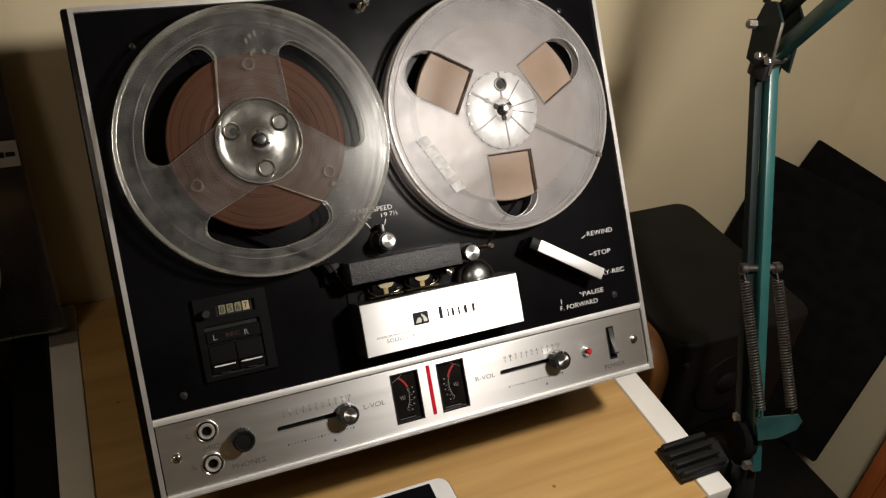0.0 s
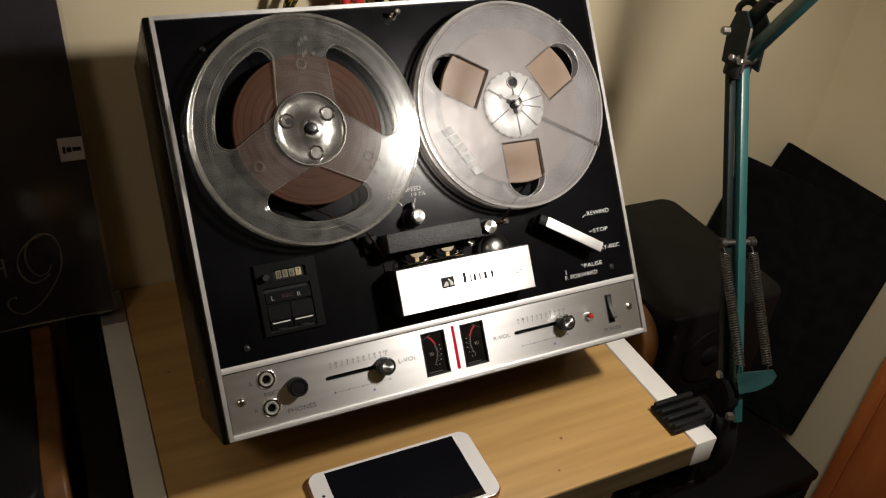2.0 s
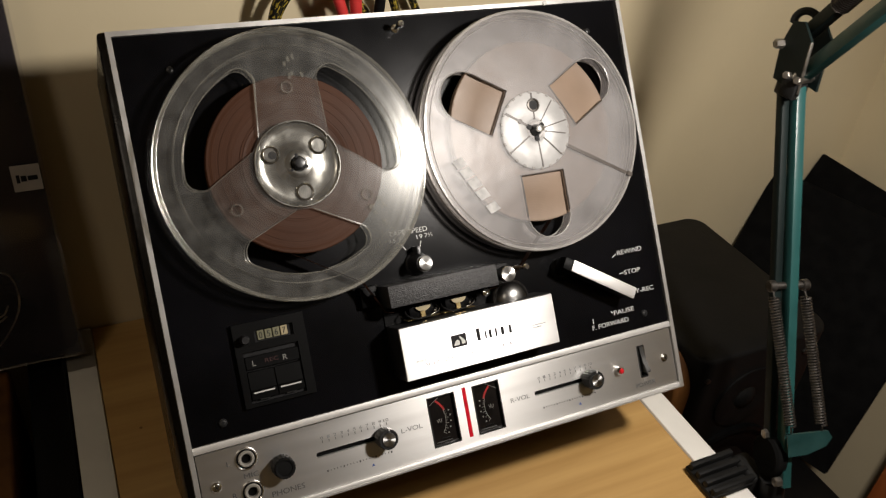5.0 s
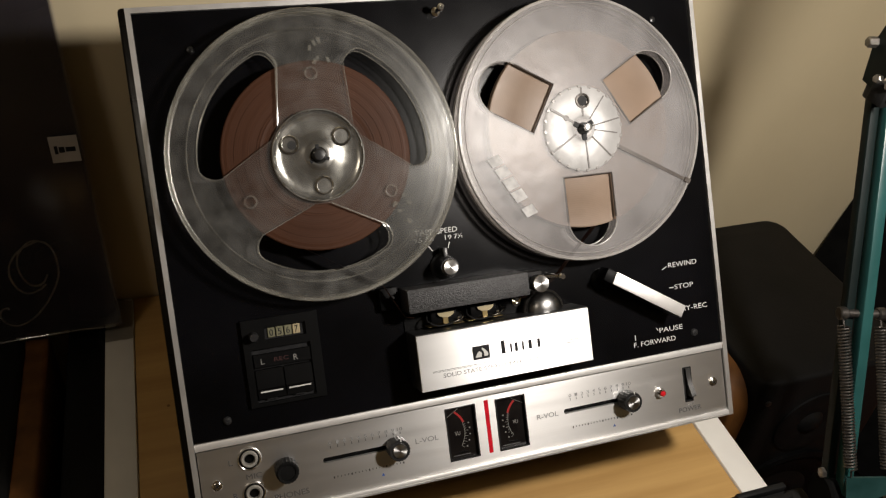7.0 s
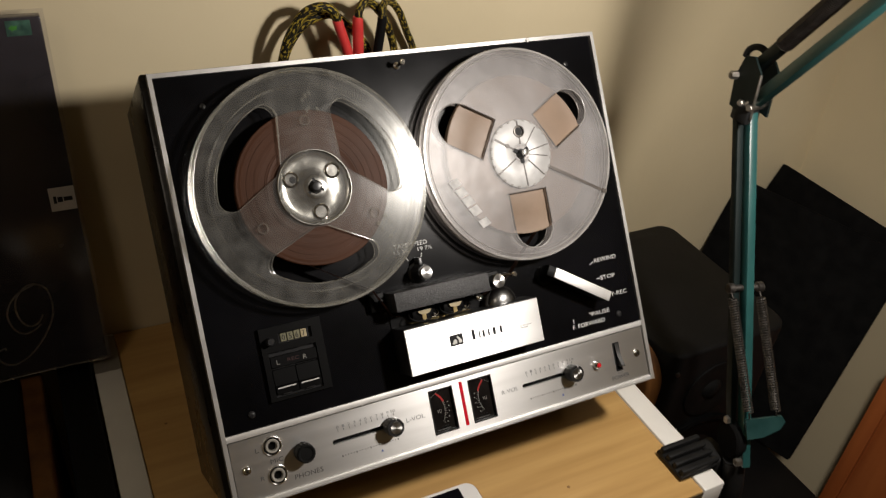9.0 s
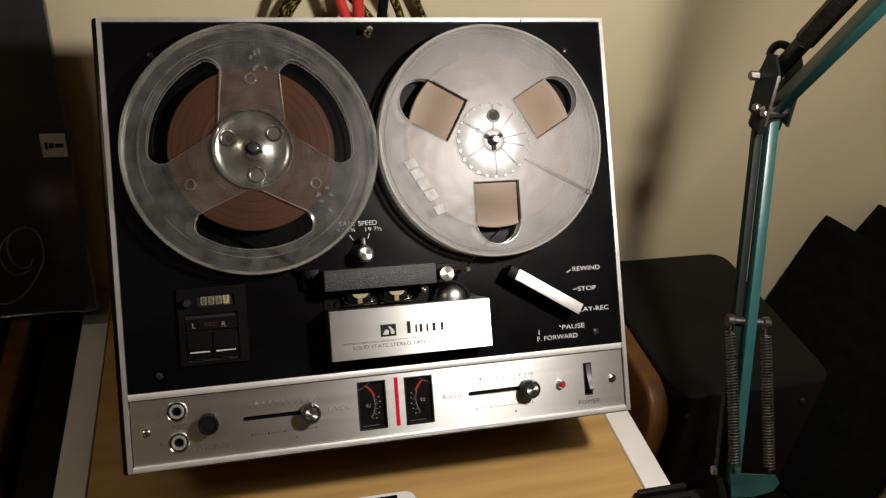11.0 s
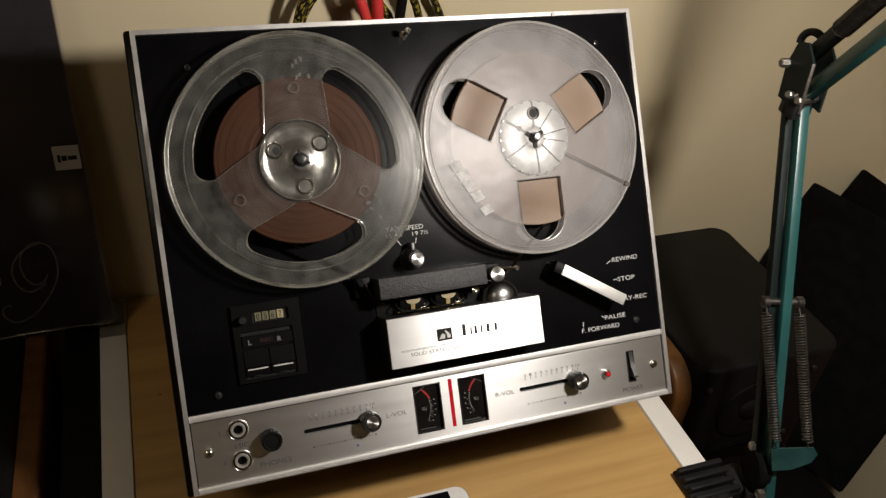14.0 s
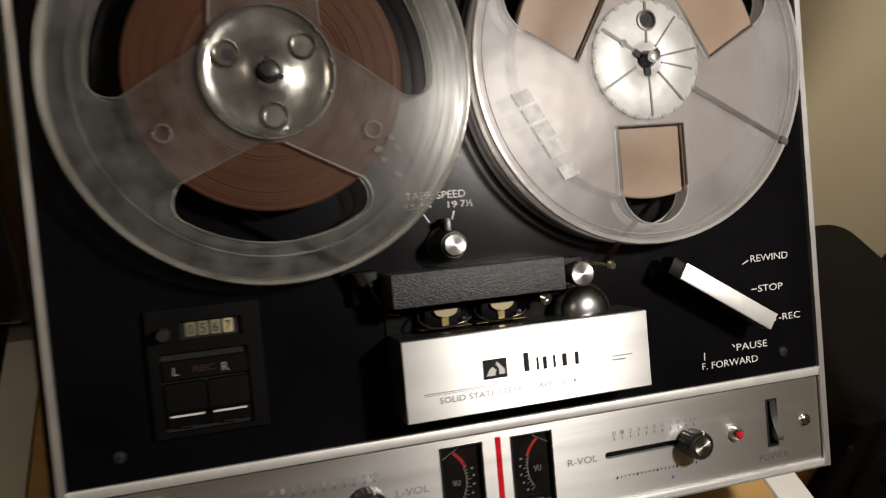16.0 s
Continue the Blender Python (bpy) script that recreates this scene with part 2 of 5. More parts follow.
STEEL = material("spring_steel", (0.060, 0.054, 0.048), (0.13, 0.12, 0.11), 200.0, 0.4, 0.85)
BOLT = material("worn_bolt", (0.18, 0.165, 0.145), (0.30, 0.28, 0.25), 200.0, 0.4, 0.9, bump=0.3, bscale=900)
SPEAKER = material("speaker_vinyl", (0.0042, 0.0042, 0.0042), (0.0075, 0.007, 0.007), 9.0, 0.5, bump=0.2, bscale=420, spec=0.14)
CHERRY = material("cherry_wood", (0.080, 0.033, 0.009), (0.14, 0.058, 0.015), 7.0, 0.45, stretch=(6, 6, 0.7), bump=0.08, bscale=60, spec=0.3, detail=6)
ORANGE = material("orange_veneer", (0.32, 0.085, 0.022), (0.42, 0.125, 0.035), 6.0, 0.42, stretch=(5, 5, 0.6), bump=0.08, bscale=50, detail=6)
CLOTH = material("grille_cloth", (0.0025, 0.0025, 0.0025), (0.005, 0.005, 0.005), 60.0, 0.9, bump=0.3, bscale=900, spec=0.08)
SLEEVE = material("dark_record_sleeve", (0.015, 0.0125, 0.017), (0.034, 0.027, 0.038), 6.0, 0.2, bump=0.1, bscale=25, rvar=0.08, coat=0.4)
SLEEVE_PRINT = material("pale_sleeve_print", (0.72, 0.70, 0.68), (0.80, 0.78, 0.75), 30.0, 0.4)
STICKER = material("pale_sticker", (0.40, 0.37, 0.34), (0.48, 0.45, 0.42), 40.0, 0.4)
HOLO = material("foil_sticker", (0.04, 0.16, 0.11), (0.14, 0.40, 0.27), 130.0, 0.3, 0.3)
GREEN = material("green_foil", (0.10, 0.50, 0.05), rough=0.35)
# even haze paints the broad sheen of the bag over the sleeve
BAG = clear_plastic("plastic_bag", (0.9, 0.9, 0.92), 0.062, (0.34, 0.32, 0.36), 0.15, 12)
# dark tint of the fold also stands for shade on the rail
BAG_SHADED = clear_plastic("shaded_bag_fold", (0.58, 0.56, 0.53), 0.05, (0.2, 0.2, 0.2), 0.2, 40, wave=0.6, patchy=0.6)
BRAID = braid("braided_sleeve")
RED_PLUG = material("red_heatshrink", (0.52, 0.03, 0.03), (0.62, 0.05, 0.045), 60.0, 0.4)
PHONE_WHITE = material("white_glass", (0.74, 0.72, 0.70), (0.78, 0.76, 0.74), 20.0, 0.12)
SCREEN = material("dark_screen_glass", (0.004, 0.004, 0.006), (0.007, 0.007, 0.009), 5.0, 0.06, rvar=0.03)
ROSE = material("rose_metal", (0.55, 0.38, 0.32), (0.62, 0.44, 0.38), 60.0, 0.3, 1.0)


# ---- shapes ----
def mesh_of(name, bm, mat, smooth=True):
    bmesh.ops.recalc_face_normals(bm, faces=bm.faces)
    me = bpy.data.meshes.new(name)
    bm.to_mesh(me)
    bm.free()
    me.materials.append(mat)
    if smooth:
        for p in me.polygons:
            p.use_smooth = True
        me.set_sharp_from_angle(angle=radians(35))
    return me


def part(name, bm, mat, parent, label="", smooth=True, at=None):
    ob = new(name, mesh_of(name, bm, mat, smooth))
    ob.parent = parent
    if at is not None:
        ob.matrix_basis = at
    return tagged(ob, label) if label else ob


def thing(name, m, label, category, group="", kind=""):
    ob = new(name)
    ob.empty_display_size = 0.02
    ob.matrix_basis = m
    return tagged(ob, label, category, group, kind)


def solid(name, bm, mat, label, category, m=None, group="", kind=""):
    ob = new(name, mesh_of(name, bm, mat))
    if m is not None:
        ob.matrix_basis = m
    return tagged(ob, label, category, group, kind)


def box(x0, x1, y0, y1, z0, z1, bevel=0.0, seg=2, bm=None):
    own = bm is None
    bm = bmesh.new() if own else bm
    r = bmesh.ops.create_cube(bm, size=1)
    bmesh.ops.transform(bm, matrix=Matrix.LocRotScale(((x0 + x1) / 2, (y0 + y1) / 2, (z0 + z1) / 2), None, (x1 - x0, y1 - y0, z1 - z0)), verts=r["verts"])
    if bevel:
        es = list({e for v in r["verts"] for e in v.link_edges})
        bmesh.ops.bevel(bm, geom=es, offset=bevel, segments=seg, affect="EDGES", profile=0.5)
    return bm


def lathe(profile, seg=32, bm=None, m=None, ribs=0, rib=0.0):
    """Turns a profile of (radius, height) pairs round z."""
    bm = bmesh.new() if bm is None else bm
    rings = []
    for r, h in profile:
        if r < 1e-6:
            rings.append([bm.verts.new((0, 0, h))])
        else:
            rings.append([bm.verts.new((math.cos(a) * rr, math.sin(a) * rr, h)) for i in range(seg)
                          for a in (2 * math.pi * i / seg,) for rr in (r - (rib if ribs and i % 2 else 0),)])
    for a, b in zip(rings, rings[1:]):
        for i in range(seg):
            j = (i + 1) % seg
            if len(a) == 1 and len(b) == 1:
                continue
            if len(a) == 1:
                bm.faces.new((a[0], b[i], b[j]))
            elif len(b) == 1:
                bm.faces.new((a[i], a[j], b[0]))
            else:
                bm.faces.new((a[i], a[j], b[j], b[i]))
    if m is not None:
        bmesh.ops.transform(bm, matrix=m, verts=[v for r in rings for v in r])
    return bm


def plate(loops, z0, z1, bm=None):
    """A flat plate between z0 and z1; the first loop is its outline, the others are holes."""
    bm = bmesh.new() if bm is None else bm
    edges = []
    for loop in loops:
        vs = [bm.verts.new((x, y, z0)) for x, y in loop]
        edges += [bm.edges.new((vs[i], vs[(i + 1) % len(vs)])) for i in range(len(vs))]
    made = [f for f in bmesh.ops.triangle_fill(bm, use_beauty=True, use_dissolve=False, edges=edges)["geom"] if isinstance(f, bmesh.types.BMFace)]
    up = bmesh.ops.extrude_face_region(bm, geom=made)["geom"]
    bmesh.ops.translate(bm, vec=(0, 0, z1 - z0), verts=[v for v in up if isinstance(v, bmesh.types.BMVert)])
    return bm


def circle(r, n=64, cx=0.0, cy=0.0):
    return [(cx + r * math.cos(2 * math.pi * i / n), cy + r * math.sin(2 * math.pi * i / n)) for i in range(n)]


def round_rect(x0, x1, y0, y1, r, n=6):
    pts = []
    for cx, cy, a0 in ((x1 - r, y1 - r, 0), (x0 + r, y1 - r, 90), (x0 + r, y0 + r, 180), (x1 - r, y0 + r, 270)):
        pts += [(cx + r * math.cos(radians(a0 + 90 * i / n)), cy + r * math.sin(radians(a0 + 90 * i / n))) for i in range(n + 1)]
    return pts


def tube(points, r, sides=10, bm=None, closed_ends=True):
    """A round tube along points, with its length and turn as texture coordinates."""
    bm = bmesh.new() if bm is None else bm
    uv = bm.loops.layers.uv.verify()
    pts = [Vector(p) for p in points]
    radii = r if isinstance(r, (list, tuple)) else [r] * len(pts)
    n = None
    rings, run = [], [0.0]
    for i, p in enumerate(pts):
        t = (pts[min(i + 1, len(pts) - 1)] - pts[max(i - 1, 0)]).normalized()
        if n is None:
            n = t.orthogonal().normalized()
        n = (n - t * n.dot(t)).normalized()
        b = t.cross(n)
        rings.append([bm.verts.new(p + radii[i] * (math.cos(a) * n + math.sin(a) * b)) for k in range(sides) for a in (2 * math.pi * k / sides,)])
        if i:
            run.append(run[-1] + (p - pts[i - 1]).length)
    for i in range(len(rings) - 1):
        for k in range(sides):
            j = (k + 1) % sides
            f = bm.faces.new((rings[i][k], rings[i][j], rings[i + 1][j], rings[i + 1][k]))
            for l, (s, c) in zip(f.loops, ((i, k), (i, k + 1), (i + 1, k + 1), (i + 1, k))):
                l[uv].uv = (run[s], c / sides)
    if closed_ends:
        bm.faces.new(rings[0][::-1])
        bm.faces.new(rings[-1])
    return bm


def smooth_path(ctrl, n=10):
    """Catmull-Rom through the control points."""
    c = [Vector(p) for p in ctrl]
    c = [c[0] * 2 - c[1]] + c + [c[-1] * 2 - c[-2]]
    out = []
    for i in range(1, len(c) - 2):
        for k in range(n):
            t = k / n
            out.append(0.5 * (2 * c[i] + (c[i + 1] - c[i - 1]) * t + (2 * c[i - 1] - 5 * c[i] + 4 * c[i + 1] - c[i + 2]) * t * t + (3 * c[i] - c[i - 1] - 3 * c[i + 1] + c[i + 2]) * t ** 3))
    return out + [c[-2]]


def bar(a, b, w, d, side=(1, 0, 0), bevel=0.0012, bm=None):
    """A rectangular bar from a to b; w is its width along side, d its depth."""
    a, b = Vector(a), Vector(b)
    z = (b - a).normalized()
    x = (Vector(side) - z * Vector(side).dot(z)).normalized()
    y = z.cross(x)
    own = box(-w / 2, w / 2, -d / 2, d / 2, 0, (b - a).length, bevel)
    m = Matrix((x, y, z)).transposed().to_4x4()
    m.translation = a
    bmesh.ops.transform(own, matrix=m, verts=own.verts)
    if bm is None:
        return own
    me = bpy.data.meshes.new("tmp")
    own.to_mesh(me)
    own.free()
    bm.from_mesh(me)
    bpy.data.meshes.remove(me)
    return bm


def disc_between(a, b, r, seg=20, bevel=0.0008):
    """A pin or washer from a to b."""
    a, b = Vector(a), Vector(b)
    h = (b - a).length
    bm = lathe([(0, 0), (r - bevel, 0), (r, bevel), (r, h - bevel), (r - bevel, h), (0, h)], seg)
    m = (b - a).to_track_quat("Z", "Y").to_matrix().to_4x4()
    m.translation = a
    bmesh.ops.transform(bm, matrix=m, verts=bm.verts)
    return bm


def lettering(text, x0, x1, y, height, mat, parent, z, name="lettering", turn=0.0):
    """Printed words from x0 to x1, centred on y, a hair above the surface at z."""
    cu = bpy.data.curves.new("words", "FONT")
    cu.body, cu.fill_mode, cu.resolution_u = text, "FRONT", 3
    tmp = new("words", cu)
    me = bpy.data.meshes.new_from_object(tmp.evaluated_get(bpy.context.evaluated_depsgraph_get()))
    bpy.data.objects.remove(tmp)
    bpy.data.curves.remove(cu)
    co = np.array([v.co[:] for v in me.vertices])
    lo, hi = co.min(0), co.max(0)
    sx, sy = (x1 - x0) / (hi[0] - lo[0]), height / (hi[1] - lo[1])
    for v in me.vertices:
        v.co = ((v.co.x - (lo[0] + hi[0]) / 2) * sx, (v.co.y - (lo[1] + hi[1]) / 2) * sy, 0)
    me.name = name
    me.materials.append(mat)
    ob = new(name, me)
    ob.parent = parent
    ob.matrix_basis = pose((x0 + x1) / 2, y, z, 0, 0, turn)
    return ob


def marks(rects, z, mat, parent, name="printed_mark", label=""):
    """Small flat printed marks in one print: (x0, x1, y0, y1)."""
    bm = bmesh.new()
    for x0, x1, y0, y1 in rects:
        bm.faces.new([bm.verts.new((x, y, z)) for x, y in ((x0, y0), (x1, y0), (x1, y1), (x0, y1))])
    return part(name, bm, mat, parent, label, smooth=False)


def arc_strip(cx, cy, r0, r1, a0, a1, z, n=14, bm=None):
    bm = bmesh.new() if bm is None else bm
    vs = [[bm.verts.new((cx + r * math.cos(radians(a0 + (a1 - a0) * i / n)), cy + r * math.sin(radians(a0 + (a1 - a0) * i / n)), z)) for r in (r0, r1)] for i in range(n + 1)]
    for p, q in zip(vs, vs[1:]):
        bm.faces.new((p[0], p[1], q[1], q[0]))
    return bm


# ---- the room ----
WALL_Y, WALL_X = 0.338, 0.775


def slab(name, b, mat, label, category):
    return solid(name, box(*b), mat, label, category, kind="structure")


slab("wall_back", (-1.9, WALL_X + 0.1, WALL_Y, WALL_Y + 0.1, 0, 2.4), PLASTER, "cream painted plaster wall behind the desk", "wall")
slab("wall_right", (WALL_X, WALL_X + 0.1, -2.4, WALL_Y, 0, 2.4), PLASTER, "cream painted plaster side wall of the corner", "wall")
slab("wall_left", (-2.0, -1.9, -2.4, WALL_Y + 0.1, 0, 2.4), PLASTER, "cream painted plaster wall", "wall")
slab("wall_front", (-2.0, WALL_X + 0.1, -2.5, -2.4, 0, 2.4), PLASTER, "cream painted plaster wall behind the camera", "wall")
slab("floor", (-2.0, WALL_X + 0.1, -2.5, WALL_Y + 0.1, -0.1, 0), FLOOR, "dark brown wooden floor in shadow", "floor")
slab("ceiling", (-2.0, WALL_X + 0.1, -2.5, WALL_Y + 0.1, 2.4, 2.5), CEIL, "off-white painted ceiling", "ceiling")
# made-up ceiling fitting around the added fill light, out of view
lampc = thing("fill_light_shade", pose(-1.0, -0.8, 2.4), "round white shade of the added fill light, unseen", "light")
part("shade", lathe([(0.0, -0.062), (0.16, -0.06), (0.2, -0.045), (0.215, -0.02), (0.215, 0.0)], 40), WHITE, lampc)

# ---- the desk ----
desk = thing("desk", pose(0, 0, 0), "narrow desk with pine top and white painted steel frame", "desk")
part("desktop", box(-0.2395, 0.2225, -0.073, 0.336, 0.722, 0.75, 0.0015), PINE, desk, "knotty pine desktop with worn front edge")
part("front_edge", box(-0.2392, 0.2222, -0.0738, -0.0728, 0.7225, 0.7485, 0.0003, 1), PINE_SHADED, desk, "front edge of the pine top, darkened for its shade")
for nm, xa, xb in (("side_rail", -0.265, -0.24), ("side_rail", 0.223, 0.248)):
    part(nm, box(xa, xb, -0.074, 0.336, 0.72, 0.7515, 0.0018), WHITE, desk, "white painted steel rail, chipped at its end")
for xa in (-0.265, 0.223):
    for ya in (0.03, 0.31):
        part("leg", box(xa, xa + 0.025, ya, ya + 0.025, 0.0, 0.72, 0.0015), WHITE, desk)
for kx, ky, kr in ((0.105, -0.02, 0.0016), (0.083, -0.052, 0.0012), (-0.214, 0.19, 0.0014)):
    part("knot", lathe([(0, 0.7503), (kr, 0.7503)], 10, m=pose(kx, ky, 0)), KNOT, desk)

# ---- the tape deck ----
deck = thing("tape_deck", pose(0, 0, 0.841, 54, 0, 0), "vintage black and silver reel-to-reel tape deck leaning back on the desk", "tape deck")
shell = box(-0.197, 0.197, -0.0035, 0.322, -0.1485, -0.006, 0.0022)
part("cabinet", shell, CABINET, deck, "glossy black cabinet sides")
fr = bmesh.new()
plate([[(-0.1925, -0.0005), (0.1925, -0.0005), (0.1925, 0.3195), (-0.1925, 0.3195)], [(-0.1893, 0.0005), (0.1893, 0.0005), (0.1893, 0.3163), (-0.1893, 0.3163)]], -0.007, 0.0022, fr)
part("trim_frame", fr, TRIM, deck, "narrow bright aluminium trim")
part("faceplate", box(-0.1892, 0.1892, 0.0535, 0.3162, -0.006, 0.0, 0.0004, 1), FACE, deck, "glossy black upper faceplate")
part("divider_strip", box(-0.1892, 0.1892, 0.0498, 0.0545, -0.005, 0.0016, 0.0006), SATIN, deck)
# control panel with openings for the sliders, meters, switch and sockets
holes = [round_rect(-0.1125, -0.0575, 0.0263, 0.0297, 0.0016, 4), round_rect(0.0575, 0.1125, 0.0253, 0.0287, 0.0016, 4),
         round_rect(-0.0282, -0.0072, 0.0092, 0.0452, 0.0003, 2), round_rect(0.0077, 0.0291, 0.0092, 0.0455, 0.0003, 2), round_rect(-0.0004, 0.0026, 0.0094, 0.0462, 0.0003, 2),
         round_rect(0.1546, 0.1611, 0.0154, 0.0408, 0.0004, 2), circle(0.0072, 28, -0.1577, 0.0391), circle(0.0072, 28, -0.1575, 0.0170)]
part("control_panel", plate([[(-0.1885, 0.0038), (0.1885, 0.0038), (0.1885, 0.0489), (-0.1885, 0.0489)]] + holes, -0.003, 0.0), ALU, deck, "brushed aluminium control panel", smooth=False)
part("panel_backing", box(-0.1891, 0.1891, 0.0037, 0.0497, -0.0058, -0.0052), GREY, deck)
part("bottom_lip", box(-0.1892, 0.1892, 0.0004, 0.0036, -0.005, 0.0018, 0.0008), SATIN, deck)
part("back_cover", box(-0.188, 0.188, 0.112, 0.298, -0.1665, -0.1483, 0.004), CABINET, deck, "black back cover")
for sx in (-0.15, 0.12):
    # rubber feet on the back, and short props that hold up the front
    part("foot", lathe([(0, -0.176), (0.007, -0.176), (0.009, -0.173), (0.010, -0.166), (0, -0.166)], 20, m=pose(sx, 0.125, 0)), MATT, deck)
    prop = box(sx - 0.010, sx + 0.010, 0.0, 0.012, 0.0, 0.036, 0.002)
    bmesh.ops.transform(prop, matrix=deck.matrix_basis.inverted() @ Matrix.Translation((0, 0.078, 0.7505)), verts=prop.verts)
    part("prop", prop, MATT, deck, "black prop under the raised front")


def screw(x, y, r, mat, z=0.0):
    bm = lathe([(r, 0), (r, 0.0008), (r * 0.75, 0.0016), (r * 0.25, 0.0019), (0, 0.0016)], 18, m=pose(x, y, z))
    s = part("screw", bm, mat, deck)
    slot = bmesh.new()
    for a in (25, 115):
        b = box(-r * 0.5, r * 0.5, -r * 0.09, r * 0.09, 0.0014, 0.00205)
        bmesh.ops.transform(b, matrix=pose(x, y, z, 0, 0, a), verts=b.verts)
        me = bpy.data.meshes.new("tmp")
        b.to_mesh(me)
        b.free()
        slot.from_mesh(me)
        bpy.data.meshes.remove(me)
    part("cross_slot", slot, INK, s)


for sx in (-0.179, 0.179):
    screw(sx, 0.0263, 0.0033, CHROME)
screw(-0.1675, 0.0655, 0.0027, BLACK), screw(0.1675, 0.0655, 0.0027, BLACK), screw(0.1587, 0.2935, 0.0024, BLACK), screw(-0.1585, 0.2930, 0.0024, BLACK)
part("top_screw", lathe([(0.0018, 0.0022), (0.0016, 0.0034), (0, 0.0038)], 14, m=pose(0.1231, 0.3172, 0)), PRINT, deck)
# guide pin by the upper edge
pin = part("guide_pin", lathe([(0.0030, 0), (0.0030, 0.0012), (0.0014, 0.0022), (0.0014, 0.0108), (0.0024, 0.0115), (0.0024, 0.0135), (0.0018, 0.0142), (0.0011, 0.0142), (0.0010, 0.0128), (0, 0.0128)], 20, m=pose(-0.0015, 0.3075, 0)), CHROME, deck, "polished steel guide pin")

# counter and record buttons
cm = part("counter_module", plate([[(-0.152, 0.0705), (-0.1045, 0.0705), (-0.1045, 0.1255), (-0.152, 0.1255)], [(-0.1382, 0.1118), (-0.1125, 0.1118), (-0.1125, 0.1196), (-0.1382, 0.1196)], [(-0.1476, 0.0728), (-0.1110, 0.0728), (-0.1110, 0.1066), (-0.1476, 0.1066)]], 0.0, 0.0030), MODULE, deck, "dark grey counter and record surround", smooth=False)
part("counter_recess", box(-0.1384, -0.1123, 0.1116, 0.1198, 0.0002, 0.0004), INK, cm)
for i in range(4):
    x0 = -0.1362 + i * 0.0052
    w = part("counter_wheel", box(x0, x0 + 0.0045, 0.1127, 0.1189, 0.0004, 0.0014, 0.0003, 1), DIGIT if i < 3 else CREAM, cm)
    lettering("0567"[i], x0 + 0.0011, x0 + 0.0034, 0.1158, 0.0042, INK, cm, 0.00155, "digit")
part("reset_button", lathe([(0.0030, 0), (0.0030, 0.005), (0.0023, 0.0062), (0, 0.0062)], 20, m=pose(-0.1452, 0.1152, 0.0030)), BLACK, cm, "black push button for the counter")
rec = part("record_recess", box(-0.1478, -0.1108, 0.0726, 0.1068, 0.0002, 0.0004), INK, deck)
part("record_window", box(-0.1472, -0.1116, 0.0948, 0.1034, 0.0004, 0.0026, 0.0004, 1), MODULE, rec)
lettering("L", -0.1428, -0.1405, 0.0988, 0.0036, PRINT_DIM, rec, 0.0028)
lettering("R", -0.1225, -0.1197, 0.0984, 0.0036, PRINT_DIM, rec, 0.0028)
lettering("REC", -0.1345, -0.1255, 0.0990, 0.0026, PRINT_RED, rec, 0.0028)
for xa in (-0.1468, -0.1290):
    kb = bmesh.new()
    # a key whose face slopes down to its lower lip
    prof = [(0.0752, 0.0004), (0.0752, 0.0030), (0.0806, 0.0034), (0.0815, 0.0022), (0.0932, 0.0016), (0.0938, 0.0004)]
    ka = [kb.verts.new((xa, y, z)) for y, z in prof]
    kc = [kb.verts.new((xa + 0.0170, y, z)) for y, z in prof]
    kb.faces.new(ka), kb.faces.new(kc[::-1])
    for i in range(len(prof)):
        j = (i + 1) % len(prof)
        kb.faces.new((ka[i], ka[j], kc[j], kc[i]))
    k = part("record_button", kb, MODULE, rec, "black record key with a white line", smooth=False)
    marks([(xa + 0.0014, xa + 0.0152, 0.0793, 0.0802)], 0.0036, PRINT, k, "white_line")
    part("lip_edge", box(xa + 0.005, xa + 0.0115, 0.0744, 0.0750, 0.0020, 0.0028), BLACK, k)

# speed selector
sk = part("speed_knob", lathe([(0.0088, 0), (0.0088, 0.0018), (0.0076, 0.0030), (0.0064, 0.013), (0.0060, 0.0165), (0, 0.0165)], 28, m=pose(-0.0172, 0.1412, 0)), BLACK, deck, "black speed selector knob with bright cap")
part("pointer", box(-0.0188, -0.0156, 0.1412, 0.1535, 0.0004, 0.010, 0.0006), BLACK, sk)
part("cap", lathe([(0.0052, 0.0165), (0.0052, 0.0178), (0.0047, 0.0183), (0, 0.0184)], 36), TURNED, sk, "turned aluminium cap", at=pose(-0.0172, 0.1412, 0))
lettering("TAPE", -0.0340, -0.0212, 0.1648, 0.0035, PRINT, deck, 0.0003)
lettering("SPEED", -0.0187, -0.0045, 0.1645, 0.0035, PRINT, deck, 0.0003)
lettering("19", -0.0136, -0.0090, 0.1597, 0.0030, PRINT, deck, 0.0003)
lettering("7½", -0.0072, -0.0012, 0.1597, 0.0032, PRINT, deck, 0.0003)
lettering("9.5", -0.0350, -0.0295, 0.1600, 0.0028, PRINT, deck, 0.0003)
lettering("3¾", -0.0272, -0.0215, 0.1600, 0.0030, PRINT, deck, 0.0003)
for a, b in (((-0.0258, 0.1560), (-0.0232, 0.1520)), ((-0.0108, 0.1565), (-0.0122, 0.1525))):
    part("tick", bar((*a, 0.0003), (*b, 0.0003), 0.0006, 0.0002, (1, 0, 0), 0), PRINT, deck)

